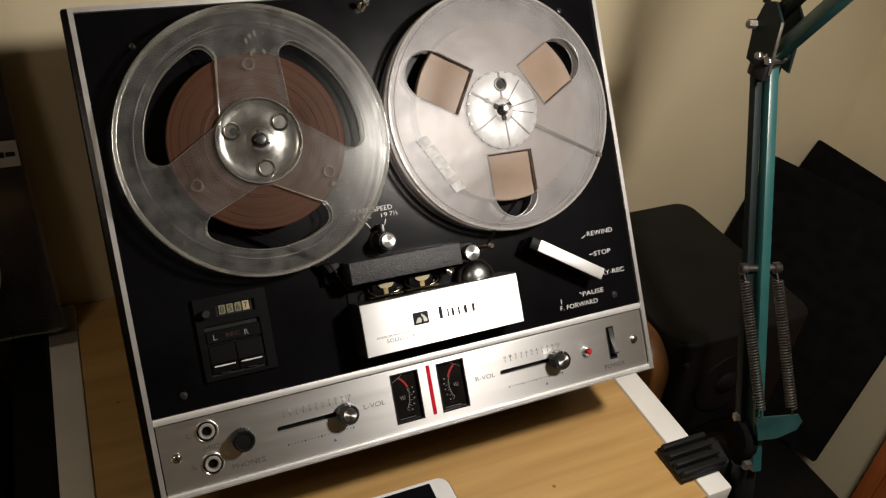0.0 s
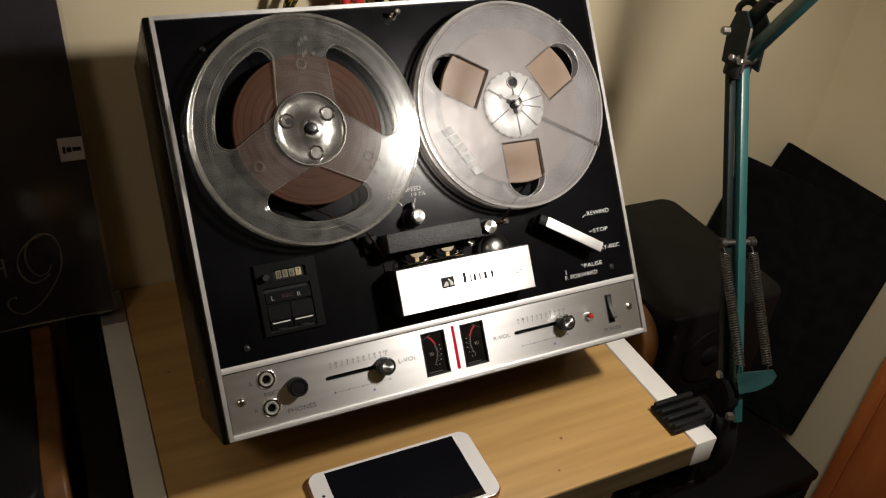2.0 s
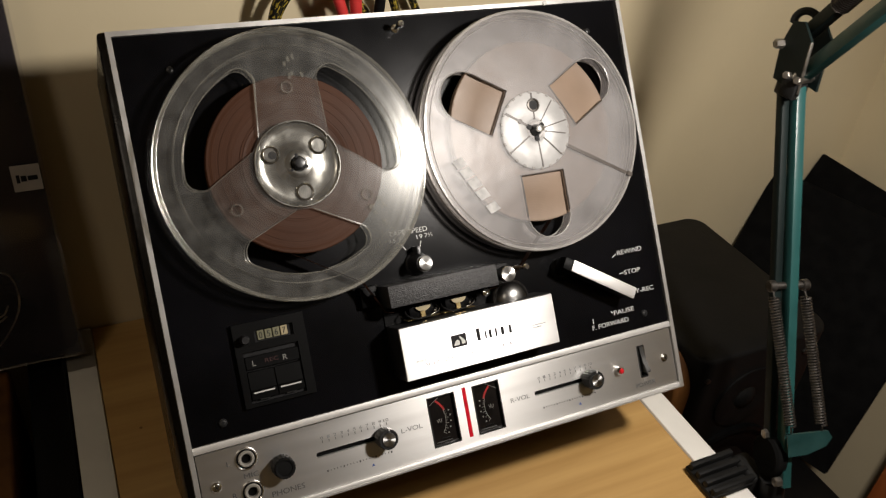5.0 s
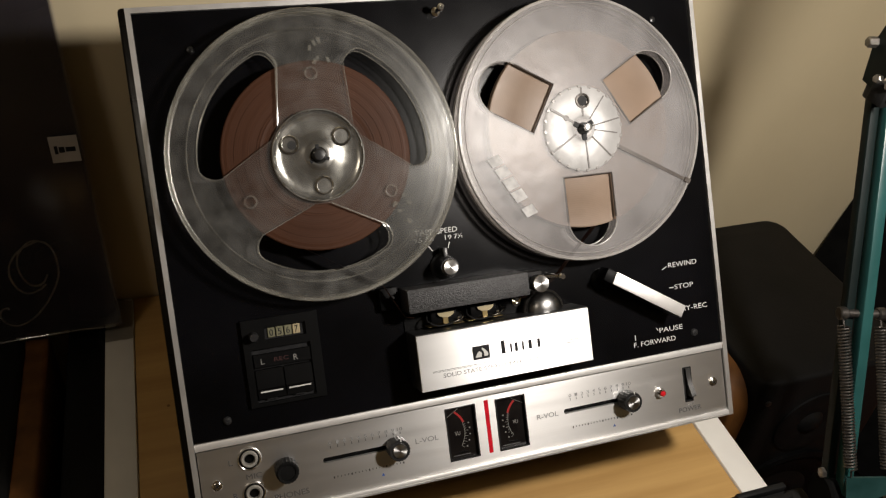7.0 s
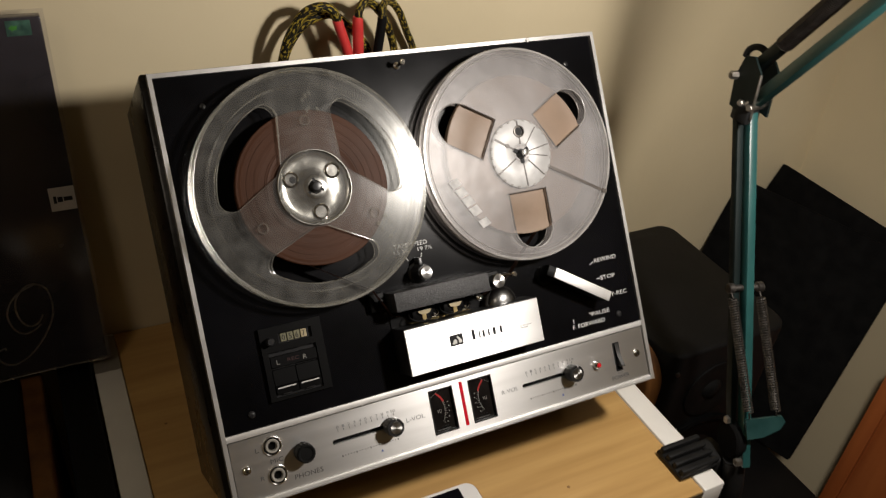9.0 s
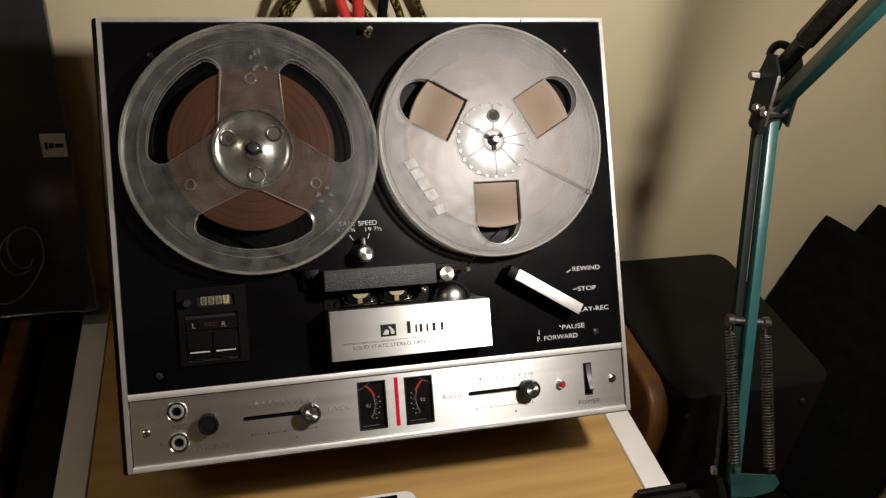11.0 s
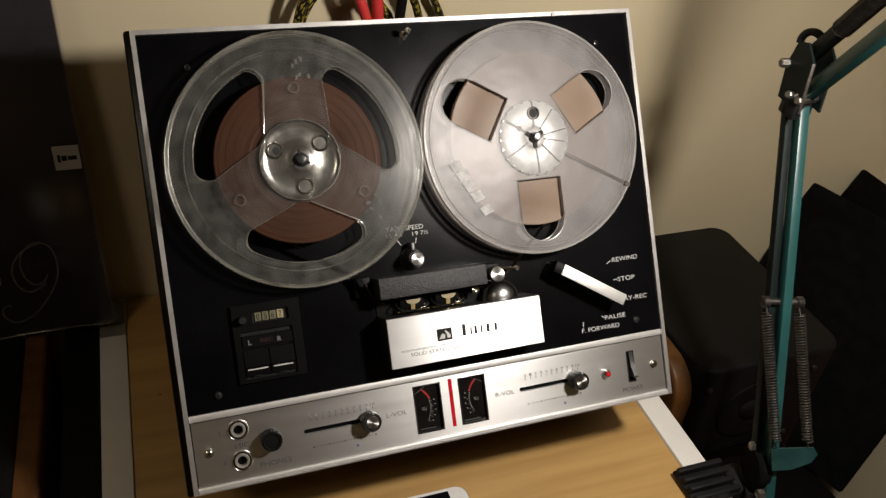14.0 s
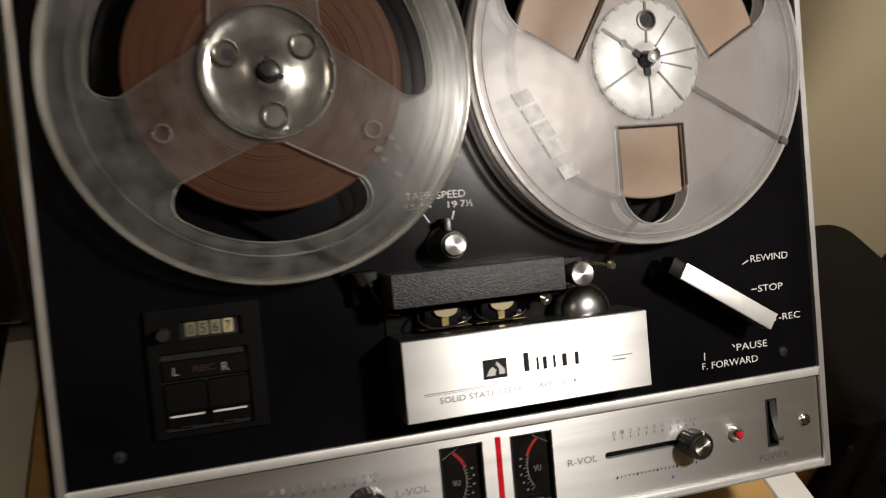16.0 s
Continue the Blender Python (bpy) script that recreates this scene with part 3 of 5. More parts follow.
# head block
hc = part("head_cover", box(-0.0492, 0.0335, 0.1158, 0.1310, 0.0, 0.0225, 0.0007), LEATHER, deck, "black grained leatherette head cover")
part("head_well", box(-0.0485, 0.0320, 0.1010, 0.1160, 0.0002, 0.0012), GREY, deck)
for hx in (-0.0235, 0.0040):
    hd = part("tape_head", box(hx - 0.009, hx + 0.009, 0.1045, 0.1135, 0.001, 0.0098, 0.0009), GREY, deck, "dark tape head on a brass bracket")
    cap = [(hx + 0.001 + 0.0056 * math.cos(radians(q)), 0.1120 + 0.0034 * math.sin(radians(q))) for q in range(180, 361, 15)]
    part("head_cap", plate([cap], 0.0108, 0.0120), CREAM, hd, "cream plastic half-round cap")
    part("stem", box(hx - 0.0012, hx + 0.0024, 0.1042, 0.1090, 0.0100, 0.0108, 0.0003, 1), GOLD, hd)
    part("wire", tube(smooth_path([(hx + 0.006, 0.1050, 0.0125), (hx + 0.010, 0.1062, 0.0140), (hx + 0.0125, 0.1085, 0.0130), (hx + 0.0115, 0.1105, 0.010)], 5), 0.00035, 6), CHROME, hd)
    part("bracket", box(hx - 0.012, hx + 0.013, 0.1034, 0.1041, 0.001, 0.0118, 0.0003, 1), GOLD, hd)
    part("bracket_screw", lathe([(0.0009, 0.0125), (0.0008, 0.0130), (0, 0.0131)], 12, m=pose(hx + 0.0088, 0.1072, 0)), CHROME, hd)
    part("lead", tube(smooth_path([(hx - 0.010, 0.111, 0.004), (hx - 0.012, 0.108, 0.012), (hx - 0.006, 0.1045, 0.015), (hx + 0.004, 0.105, 0.016)], 5), 0.0006, 6), MATT, hd)
part("guide_post", lathe([(0.0016, 0), (0.0016, 0.012), (0.003, 0.013), (0.003, 0.016), (0.0012, 0.017), (0, 0.0165)], 16, m=pose(0.0255, 0.1118, 0)), CHROME, deck)
npb = part("nameplate_block", box(-0.0482, 0.0725, 0.0655, 0.1022, 0.0, 0.0243, 0.0006), BLACK, deck, "black block behind the nameplate")
npl = part("nameplate", box(-0.0480, 0.0722, 0.0657, 0.1016, 0.0244, 0.0254, 0.0003, 1), ALU_BRIGHT, deck, "satin aluminium nameplate")
# emblem and maker's name as plain shapes
em = part("emblem", box(-0.0118, -0.0004, 0.0803, 0.0890, 0.0255, 0.0257), INK, npl, "small black square emblem")
bm = bmesh.new()
for loop in ([(-0.0105, 0.0817), (-0.0062, 0.0817), (-0.0058, 0.0843), (-0.0074, 0.0856), (-0.0088, 0.0847)], [(-0.0044, 0.0819), (-0.0018, 0.0819), (-0.0016, 0.0837), (-0.0030, 0.0857), (-0.0052, 0.0877), (-0.0058, 0.0867), (-0.0044, 0.0847)]):
    bm.faces.new([bm.verts.new((x, y, 0.02585)) for x, y in loop])
part("emblem_shape", bm, PRINT, em)
for x0, w, h in ((0.0078, 0.0026, 0.0086), (0.0140, 0.0012, 0.0058), (0.0172, 0.0020, 0.0058), (0.0222, 0.0014, 0.0058), (0.0268, 0.0024, 0.0058), (0.0332, 0.0020, 0.0058)):
    marks([(x0, x0 + w, 0.0812, 0.0812 + h)], 0.0256, INK, npl, "name_bar")
marks([(-0.0398, 0.0400, 0.0774, 0.0777), (-0.0398, -0.0020, 0.0767, 0.0769)], 0.0256, INK_MID, npl, "rule")
lettering("SOLID STATE STEREO TAPE DECK", -0.0330, 0.0345, 0.0740, 0.0026, INK_MID, npl, 0.0256)
marks([(0.0520, 0.0630, 0.0820, 0.0825), (0.0520, 0.0592, 0.0802, 0.0808)], 0.0256, INK_SOFT, npl, "small_print_bar")
# pinch roller, capstan and guide
pr = part("pinch_roller", lathe([(0.0050, 0), (0.0050, 0.018), (0.0058, 0.0185), (0.0058, 0.0245), (0.0053, 0.0251), (0, 0.0252)], 36), TURNED, deck, "turned aluminium pinch roller knob", at=pose(0.0410, 0.1222, 0))
part("roller_arm", box(0.0337, 0.0470, 0.1235, 0.1300, 0.001, 0.0150, 0.0015), MATT, deck)
part("guide_arm", tube([(0.0500, 0.1252, 0.012), (0.0555, 0.1246, 0.015), (0.0578, 0.1240, 0.0165)], 0.0012, 8), CHROME, deck)
part("tape_guide", lathe([(0.0013, 0.002), (0.0013, 0.016), (0.0024, 0.0172), (0.0026, 0.0198), (0.0016, 0.0212), (0, 0.0212)], 18, m=pose(0.0588, 0.1240, 0)), CHROME, deck)
part("flywheel_cover", lathe([(0.0130, 0.0), (0.0130, 0.0100), (0.0118, 0.0128), (0.0092, 0.0152), (0.0055, 0.0167), (0.0025, 0.0172), (0, 0.0173)], 40, m=pose(0.0475, 0.1025, 0.0)), DOME, deck, "satin domed roller cap")
part("cap_ring", lathe([(0.0152, 0.0), (0.0152, 0.008), (0.0143, 0.0095), (0.0132, 0.0085), (0.0132, 0.0)], 36, m=pose(0.0475, 0.1015, 0)), STEEL, deck)

# function lever
lv = part("function_lever", lathe([(0.0085, 0), (0.0085, 0.0015), (0.006, 0.003), (0.0055, 0.009), (0, 0.009)], 28, m=pose(0.0975, 0.1150, 0)), GREY, deck, "black function lever with bright top")
lvm = Matrix.Translation((0.0970, 0.1178, 0.0)) @ pose(0, 0, 0, 0, 0, -32.0)
part("lever_body", box(-0.0060, 0.0600, -0.0046, 0.0046, 0.006, 0.0187, 0.0008), GREY, lv, at=lvm)
part("lever_top", box(0.0005, 0.0598, -0.0044, 0.0044, 0.0188, 0.0206, 0.0005), SATIN, lv, "bright aluminium lever top", at=lvm)
for txt, x0, x1, y in (("REWIND", 0.1515, 0.1752, 0.1173), ("STOP", 0.1549, 0.1706, 0.1010), ("PLAY-REC", 0.1520, 0.1804, 0.0843), ("PAUSE", 0.1390, 0.1583, 0.0715), ("F. FORWARD", 0.1173, 0.1516, 0.0641)):
    lettering(txt, x0, x1, y, 0.0036, PRINT, deck, 0.0003)
for a, b in (((0.1462, 0.1148), (0.1500, 0.1168)), ((0.1505, 0.1010), (0.1542, 0.1010)), ((0.1365, 0.0735), (0.1378, 0.0718)), ((0.1190, 0.0672), (0.1190, 0.0712))):
    part("tick", bar((*a, 0.0003), (*b, 0.0003), 0.0006, 0.0002, (0.6, 0.8, 0), 0), PRINT, deck)


# meters, lamp strip, sliders, sockets, switch
def meter(x0, x1, flip):
    y0, y1 = 0.0092, 0.0455
    m = part("level_meter", plate([[(x0, y0), (x1, y0), (x1, y1), (x0, y1)], [(x0 + 0.0008, y0 + 0.0008), (x1 - 0.0008, y0 + 0.0008), (x1 - 0.0008, y1 - 0.0008), (x0 + 0.0008, y1 - 0.0008)]], -0.003, 0.0006), BLACK, deck, "small black level meter with red and white scale", smooth=False)
    part("dial", box(x0 + 0.0007, x1 - 0.0007, y0 + 0.0007, y1 - 0.0007, -0.003, -0.0024), DIAL, m)
    s = -1 if flip else 1
    cx = (x0 + x1) / 2 - s * 0.0165 + s * 0.002
    cy = (y0 + y1) / 2 + 0.0005
    a = (lambda q: q) if not flip else (lambda q: 180 - q)
    part("red_band", arc_strip(cx, cy, 0.0168, 0.0182, a(20), a(52), -0.0022), DIAL_RED, m)
    wb = arc_strip(cx, cy, 0.0166, 0.0169, a(-36), a(20), -0.0022)
    for q in (-36, -30, -24, -18, -12, -6, 0, 5, 10, 15, 20):
        arc_strip(cx, cy, 0.0169, 0.0192 if q % 12 == 0 else 0.0181, a(q - 0.4), a(q + 0.4), -0.0021, 2, wb)
    part("scale", wb, PRINT_DIM, m)
    marks([(cx + s * 0.0205 * math.cos(radians(q)) - 0.0005, cx + s * 0.0205 * math.cos(radians(q)) + 0.0005, cy + 0.0205 * math.sin(radians(q)) - 0.0004, cy + 0.0205 * math.sin(radians(q)) + 0.0005) for q in (-32, -20, -8, 4, 14)], -0.0021, PRINT_DIM, m, "scale_figures")
    lettering("VU", (x0 + x1) / 2 - 0.0019 - s * 0.0030, (x0 + x1) / 2 + 0.0019 - s * 0.0030, cy - 0.001, 0.0028, PRINT_DIM, m, -0.0021)
    part("needle", bar((cx + s * 0.003, cy + 0.010, -0.0018), (cx + s * 0.0135, cy + 0.0160, -0.0018), 0.0002, 0.0002, (0, 1, 0), 0), PRINT_DIM, m)
    # dim bar paints the glint of the frame below the dial
    part("lower_glint", box(x0 + 0.003, x1 - 0.006, y0 + 0.0024, y0 + 0.0028, -0.0022, -0.0018), INK_MID, m)
    part("adjuster", box((x0 + x1) / 2 - 0.0035, (x0 + x1) / 2 + 0.0035, y0 + 0.0040, y0 + 0.0048, -0.0022, -0.0018), GREY, m)


meter(-0.0284, -0.0070, False)
meter(0.0075, 0.0293, True)
part("lamp_strip", box(-0.0003, 0.0025, 0.0096, 0.0460, -0.003, 0.0004, 0.0003, 1), RED_LIT, deck, "glowing red strip between the meters")


def slider(x0, x1, y, kx, letters, lx0, lx1):
    part("slot_floor", box(x0, x1, y - 0.0018, y + 0.0018, -0.0050, -0.0046), GREY, deck)
    k = part("slider_knob", lathe([(0.0062, 0.0006), (0.0062, 0.0016), (0.0072, 0.0022), (0.0072, 0.0118), (0.0068, 0.0124), (0.0044, 0.0124)], 44, m=pose(kx, y, 0), ribs=1, rib=0.0003), BLACK, deck, "black ribbed slider knob with turned metal cap")
    part("cap", lathe([(0.0049, 0.0118), (0.0049, 0.0128), (0.0045, 0.0134), (0, 0.0135)], 36), TURNED, k, "turned aluminium cap", at=pose(kx, y, 0))
    part("index_line", box(kx + 0.0010, kx + 0.0018, y + 0.0057, y + 0.0074, 0.011, 0.0126), PRINT, k)
    n0, n1 = x0 + 0.0057, x0 + 0.0520
    for i in range(11):
        c = n0 + (n1 - n0) * i / 10
        w = 0.0010 if i < 10 else 0.0018
        lettering(str(i), c - w, c + w, y + 0.0107, 0.0021, INK_SOFT, deck, 0.0003, "scale_number")
    marks([(n0 + (n1 - n0) * i / 10 - 0.00022, n0 + (n1 - n0) * i / 10 + 0.00022, y + 0.0072, y + 0.0090) for i in range(11)], 0.0003, INK_MID, deck, "scale_ticks")
    marks([(n0 + (n1 - n0) * i / 20 - (0.0004 if i % 5 == 0 else 0.0002), n0 + (n1 - n0) * i / 20 + (0.0004 if i % 5 == 0 else 0.0002), y - 0.0124 - (0.0003 if i % 5 == 0 else 0), y - 0.0114) for i in range(21)], 0.0003, INK, deck, "scale_dots")
    bm = bmesh.new()
    tx = x0 + 0.0375
    bm.faces.new([bm.verts.new(p) for p in ((tx - 0.0011, y - 0.0180, 0.0003), (tx + 0.0011, y - 0.0180, 0.0003), (tx, y - 0.0160, 0.0003))])
    part("triangle_mark", bm, PRINT_BLUE, deck)
    lettering(letters, lx0, lx1, y, 0.0034, INK_SOFT, deck, 0.0003)


slider(-0.1125, -0.0575, 0.0280, -0.0645, "L-VOL", -0.0509, -0.0348)
slider(0.0575, 0.1125, 0.0270, 0.1055, "R-VOL", 0.0368, 0.0529)
for jx, jy in ((-0.1577, 0.0391), (-0.1575, 0.0170)):
    j = part("socket", lathe([(0.0072, -0.003), (0.0075, 0.0003), (0.0071, 0.0010), (0.0064, 0.0006), (0.0063, -0.002), (0.0048, -0.0018), (0.0048, 0.0010), (0.0044, 0.0016), (0.0038, 0.0016), (0.0035, 0.0008), (0.0034, -0.005), (0, -0.005)], 36, m=pose(jx, jy, 0)), CHROME, deck, "round chrome jack socket")
    part("socket_hole", lathe([(0.0034, -0.0012), (0, -0.0012)], 20, m=pose(jx, jy, 0)), GREY, j)
    part("socket_sleeve", lathe([(0.0054, -0.0006), (0.0053, 0.0012), (0.0047, 0.0019), (0.0036, 0.0018), (0.0031, 0.0010), (0.0031, -0.0014)], 32, m=pose(jx, jy, 0)), SLEEVE_METAL, j, "dull nickel socket sleeve")
    part("socket_ring", lathe([(0.0063, 0.0000), (0.0060, 0.0004), (0.0049, 0.0004)], 30, m=pose(jx, jy, 0)), GREY, j)
part("phones_plug_cap", lathe([(0.0070, 0.0003), (0.0072, 0.0014), (0.0075, 0.0020), (0.0072, 0.0112), (0.0064, 0.0121), (0.0052, 0.0119), (0.0048, 0.0112), (0, 0.0112)], 40, m=pose(-0.1362, 0.0288, 0), ribs=1, rib=0.0004), KNOB, deck, "black rubber cap on the phones socket")
for txt, x0, x1, y, h in (("L", -0.1704, -0.1680, 0.0387, 0.0032), ("R", -0.1702, -0.1676, 0.0176, 0.0032), ("MIC", -0.1610, -0.1514, 0.0279, 0.0034), ("PHONES", -0.1456, -0.1236, 0.0113, 0.0036), ("POWER", 0.1484, 0.1670, 0.0100, 0.0034), ("OFF", 0.1552, 0.1610, 0.0132, 0.0018)):
    lettering(txt, x0, x1, y, h, INK_SOFT if txt == "OFF" else INK_MID, deck, 0.0003)
ld = part("indicator_bezel", lathe([(0.0037, 0), (0.0036, 0.0022), (0.0030, 0.0040), (0.0022, 0.0050), (0.0019, 0.0046), (0.0019, 0)], 24, m=pose(0.1338, 0.0265, 0)), CHROME, deck, "chrome ring of the red indicator lamp")
part("indicator_lens", lathe([(0.0019, 0.0020), (0.0019, 0.0052), (0.0013, 0.0060), (0, 0.0063)], 20, m=pose(0.1338, 0.0265, 0)), RED_LENS, ld, "red indicator lens")
sw = part("switch_frame", plate([round_rect(0.1544, 0.1613, 0.0152, 0.0411, 0.0004, 2), round_rect(0.1552, 0.1605, 0.0160, 0.0403, 0.0003, 2)], -0.003, 0.0005), BLACK, deck, "black power switch surround", smooth=False)
rk = bmesh.new()
prof = [(0.0196, -0.002), (0.0196, 0.0050), (0.0206, 0.0058), (0.0216, 0.0056), (0.0240, 0.0044), (0.0265, 0.0031), (0.0290, 0.0020), (0.0330, 0.0010), (0.0400, 0.0004), (0.0400, -0.002)]
la = [rk.verts.new((0.1568, y, z)) for y, z in prof]
lb = [rk.verts.new((0.1604, y, z)) for y, z in prof]
rk.faces.new(la), rk.faces.new(lb[::-1])
for i in range(len(prof)):
    j = (i + 1) % len(prof)
    rk.faces.new((la[i], la[j], lb[j], lb[i]))
part("rocker", rk, ROCKER, sw, "dark polished metal rocker")
part("switch_floor", box(0.1546, 0.1611, 0.0154, 0.0408, -0.0046, -0.0042), GREY, sw)

# ---- the reels ----
REEL = 0.0885


def reel_frame(x, y):
    return deck.matrix_basis @ pose(x, y, 0)


def spindle(parent, mat):
    """The deck's driven spindle that stands up through the hub."""
    s = part("spindle", lathe([(0.022, 0.0), (0.022, 0.0035), (0.019, 0.0055), (0.0042, 0.006), (0.0039, 0.021), (0.0030, 0.0235), (0, 0.0240)], 28, m=parent), mat, deck, "black reel table with spindle")
    return s


def fan_window(a, half, r_in, r_out):
    """A window that widens from the hub to a broad arc with rounded corners."""
    pts = [(r_in * math.cos(radians(a - 10)), r_in * math.sin(radians(a - 10)))]
    for k in range(7):
        q = a - half + (1 - math.cos(math.pi / 2 * k / 6)) * 8
        r = r_out - 0.012 + 0.012 * math.sin(math.pi / 2 * k / 6)
        pts.append((r * math.cos(radians(q)), r * math.sin(radians(q))))
    for k in range(1, 16):
        q = a - half + 8 + (2 * half - 16) * k / 16
        pts.append((r_out * math.cos(radians(q)), r_out * math.sin(radians(q))))
    for k in range(7):
        q = a + half - 8 + math.sin(math.pi / 2 * k / 6) * 8
        r = r_out - 0.012 + 0.012 * math.cos(math.pi / 2 * k / 6)
        pts.append((r * math.cos(radians(q)), r * math.sin(radians(q))))
    pts.append((r_in * math.cos(radians(a + 10)), r_in * math.sin(radians(a + 10))))
    return pts


def slot_window(a, r_in, r_out, w):
    """A straight window with a round outer end."""
    pts = [(r_in, -w), (r_out - w, -w)]
    pts += [(r_out - w + w * math.sin(math.pi * k / 14), -w * math.cos(math.pi * k / 14)) for k in range(1, 14)]
    pts += [(r_out - w, w), (r_in, w)]
    c, s = math.cos(radians(a)), math.sin(radians(a))
    return [(x * c - y * s, x * s + y * c) for x, y in pts]


def rim(z0, z1, r):
    return lathe([(r - 0.0016, z0), (r, z0), (r + 0.0006, (z0 + z1) / 2), (r, z1), (r - 0.0016, z1), (r - 0.0022, (z0 + z1) / 2), (r - 0.0016, z0)], 96)


# full reel: clear flanges with three fan windows, brown tape
full = thing("tape_reel", reel_frame(-0.0924, 0.2212), "clear plastic tape reel half full of brown tape", "tape reel", "reels on the deck")
TURN_A = 148
wins = [fan_window(TURN_A + 120 * k, 40, 0.0300, 0.0715) for k in range(3)]
for z0, nm in ((0.0075, "back_flange"), (0.0172, "front_flange")):
    front = nm == "front_flange"
    f = part(nm, plate([circle(REEL - 0.0004, 96)] + wins, z0, z0 + 0.0012), CLEAR, full, "clear moulded flange with three fan windows")
    part("rim", rim(z0 - 0.0006, z0 + 0.0020, REEL + 0.0006), CLEAR_RIM, f, "thicker clear rim")
    for k, w in enumerate(wins):
        # thin hazy tube draws the highlight along the window's outer arc
        part("window_highlight", tube([(x, y, z0 + 0.0012) for x, y in w[3:-3]], 0.0004, 6), CLEAR_RIM, f, "window edge with its highlight drawn as a hazy tube")
        # cut faces of the clear plastic along the sides of the window; thicker ones draw glints
        thick = front and k == 0
        part("window_side", tube([(x, y, z0 + 0.0011) for x, y in w[:5]], [0.0004, 0.0010, 0.0010, 0.0008, 0.0004] if thick else 0.0003, 6), CLEAR_RIM if thick else CLEAR_LIP, f, "window edge thickened to draw its bright glint" if thick else "")
        part("window_side", tube([(x, y, z0 + 0.0011) for x, y in w[-5:]], 0.0005 if front and k == 1 else 0.0003, 6), CLEAR_RIM if front and k == 1 else CLEAR_LIP, f)
    for r in (0.0770,):
        part("moulded_ring", lathe([(r, z0 + 0.0011), (r + 0.0004, z0 + 0.0014), (r + 0.0008, z0 + 0.0011)], 80), CLEAR_LIP, f)
steps = random.Random(5)
prof, r, h = [(0.0285, 0.0092), (0.0575, 0.0092), (0.0582, 0.0098), (0.0582, 0.0152), (0.0576, 0.0157)], 0.0576, 0.0157
while r > 0.0310:
    w = steps.choice((0.0006, 0.0009, 0.0016, 0.0028))
    nh = 0.0157 + steps.uniform(-0.00016, 0.00022)
    prof += [(r - w, h), (r - w - 0.0001, nh)]
    r, h = r - w - 0.0001, nh
prof.append((0.0285, 0.0156))
part("tape_pack", lathe(prof, 96), TAPE, full, "brown wound tape with uneven rings")
hb = part("hub", lathe([(0.0286, 0.0088), (0.0286, 0.0190), (0.0282, 0.0195), (0.0276, 0.0195), (0.0272, 0.0187), (0.0255, 0.0176), (0.0215, 0.0168), (0.0150, 0.0172), (0.0095, 0.0182), (0.0072, 0.0190), (0.0052, 0.0190), (0.0042, 0.0182), (0.0040, 0.0100)], 64), HUB, full, "shiny silvery dished hub")
for k in range(3):
    q = TURN_A + 120 * k + 6
    cx, cy = 0.0186 * math.cos(radians(q)), 0.0186 * math.sin(radians(q))
    part("hub_boss", lathe([(0.0062, 0.0168), (0.0059, 0.0186), (0.0053, 0.0191), (0.0046, 0.0187), (0.0043, 0.0177), (0, 0.0176)], 28, m=pose(cx, cy, 0)), HUB, hb)
    if k == 0:
        part("hub_hole", lathe([(0.0026, 0.0179), (0, 0.0179)], 20, m=pose(cx + 0.0012, cy - 0.0004, 0)), INK, hb, "dark hole in the hub")
    q = TURN_A + 120 * k + 66
    part("spline_notch", box(0.0036, 0.0068, -0.0010, 0.0010, 0.0150, 0.0192), INK, hb, at=pose(0, 0, 0, 0, 0, q))
for q in (8, 37, 95, 131, 188, 214, 262, 301, 340):
    part("hub_tooth", box(0.0266, 0.0280, -0.0012, 0.0012, 0.0188, 0.0198, 0.0003, 1), HUB, hb, at=pose(0, 0, 0, 0, 0, q))
# raised moulded marks and bosses on the clear spokes
blot = random.Random(11)
for n in (0, 1):
    for k in range(6):
        q, r = TURN_A + 60 + 120 * (n + 1) + blot.uniform(-11, 9), blot.uniform(0.056, 0.070)
        part("moulded_mark", box(-blot.uniform(0.0010, 0.0022), blot.uniform(0.0008, 0.0022), -0.0010, 0.0012, 0.0183, 0.0188, 0.0002, 1), CLEAR_LIP, full, at=pose(r * math.cos(radians(q)), r * math.sin(radians(q)), 0, 0, 0, q + blot.uniform(-30, 30)))
for k in range(3):
    q = TURN_A + 60 + 120 * k
    part("spoke_boss", lathe([(0.0042, 0.0184), (0.0040, 0.0193), (0.0031, 0.0193), (0.0028, 0.0184)], 24, m=pose(0.050 * math.cos(radians(q)), 0.050 * math.sin(radians(q)), 0)), CLEAR_LIP, full)
spindle(pose(-0.0924, 0.2212, 0), BLACK)

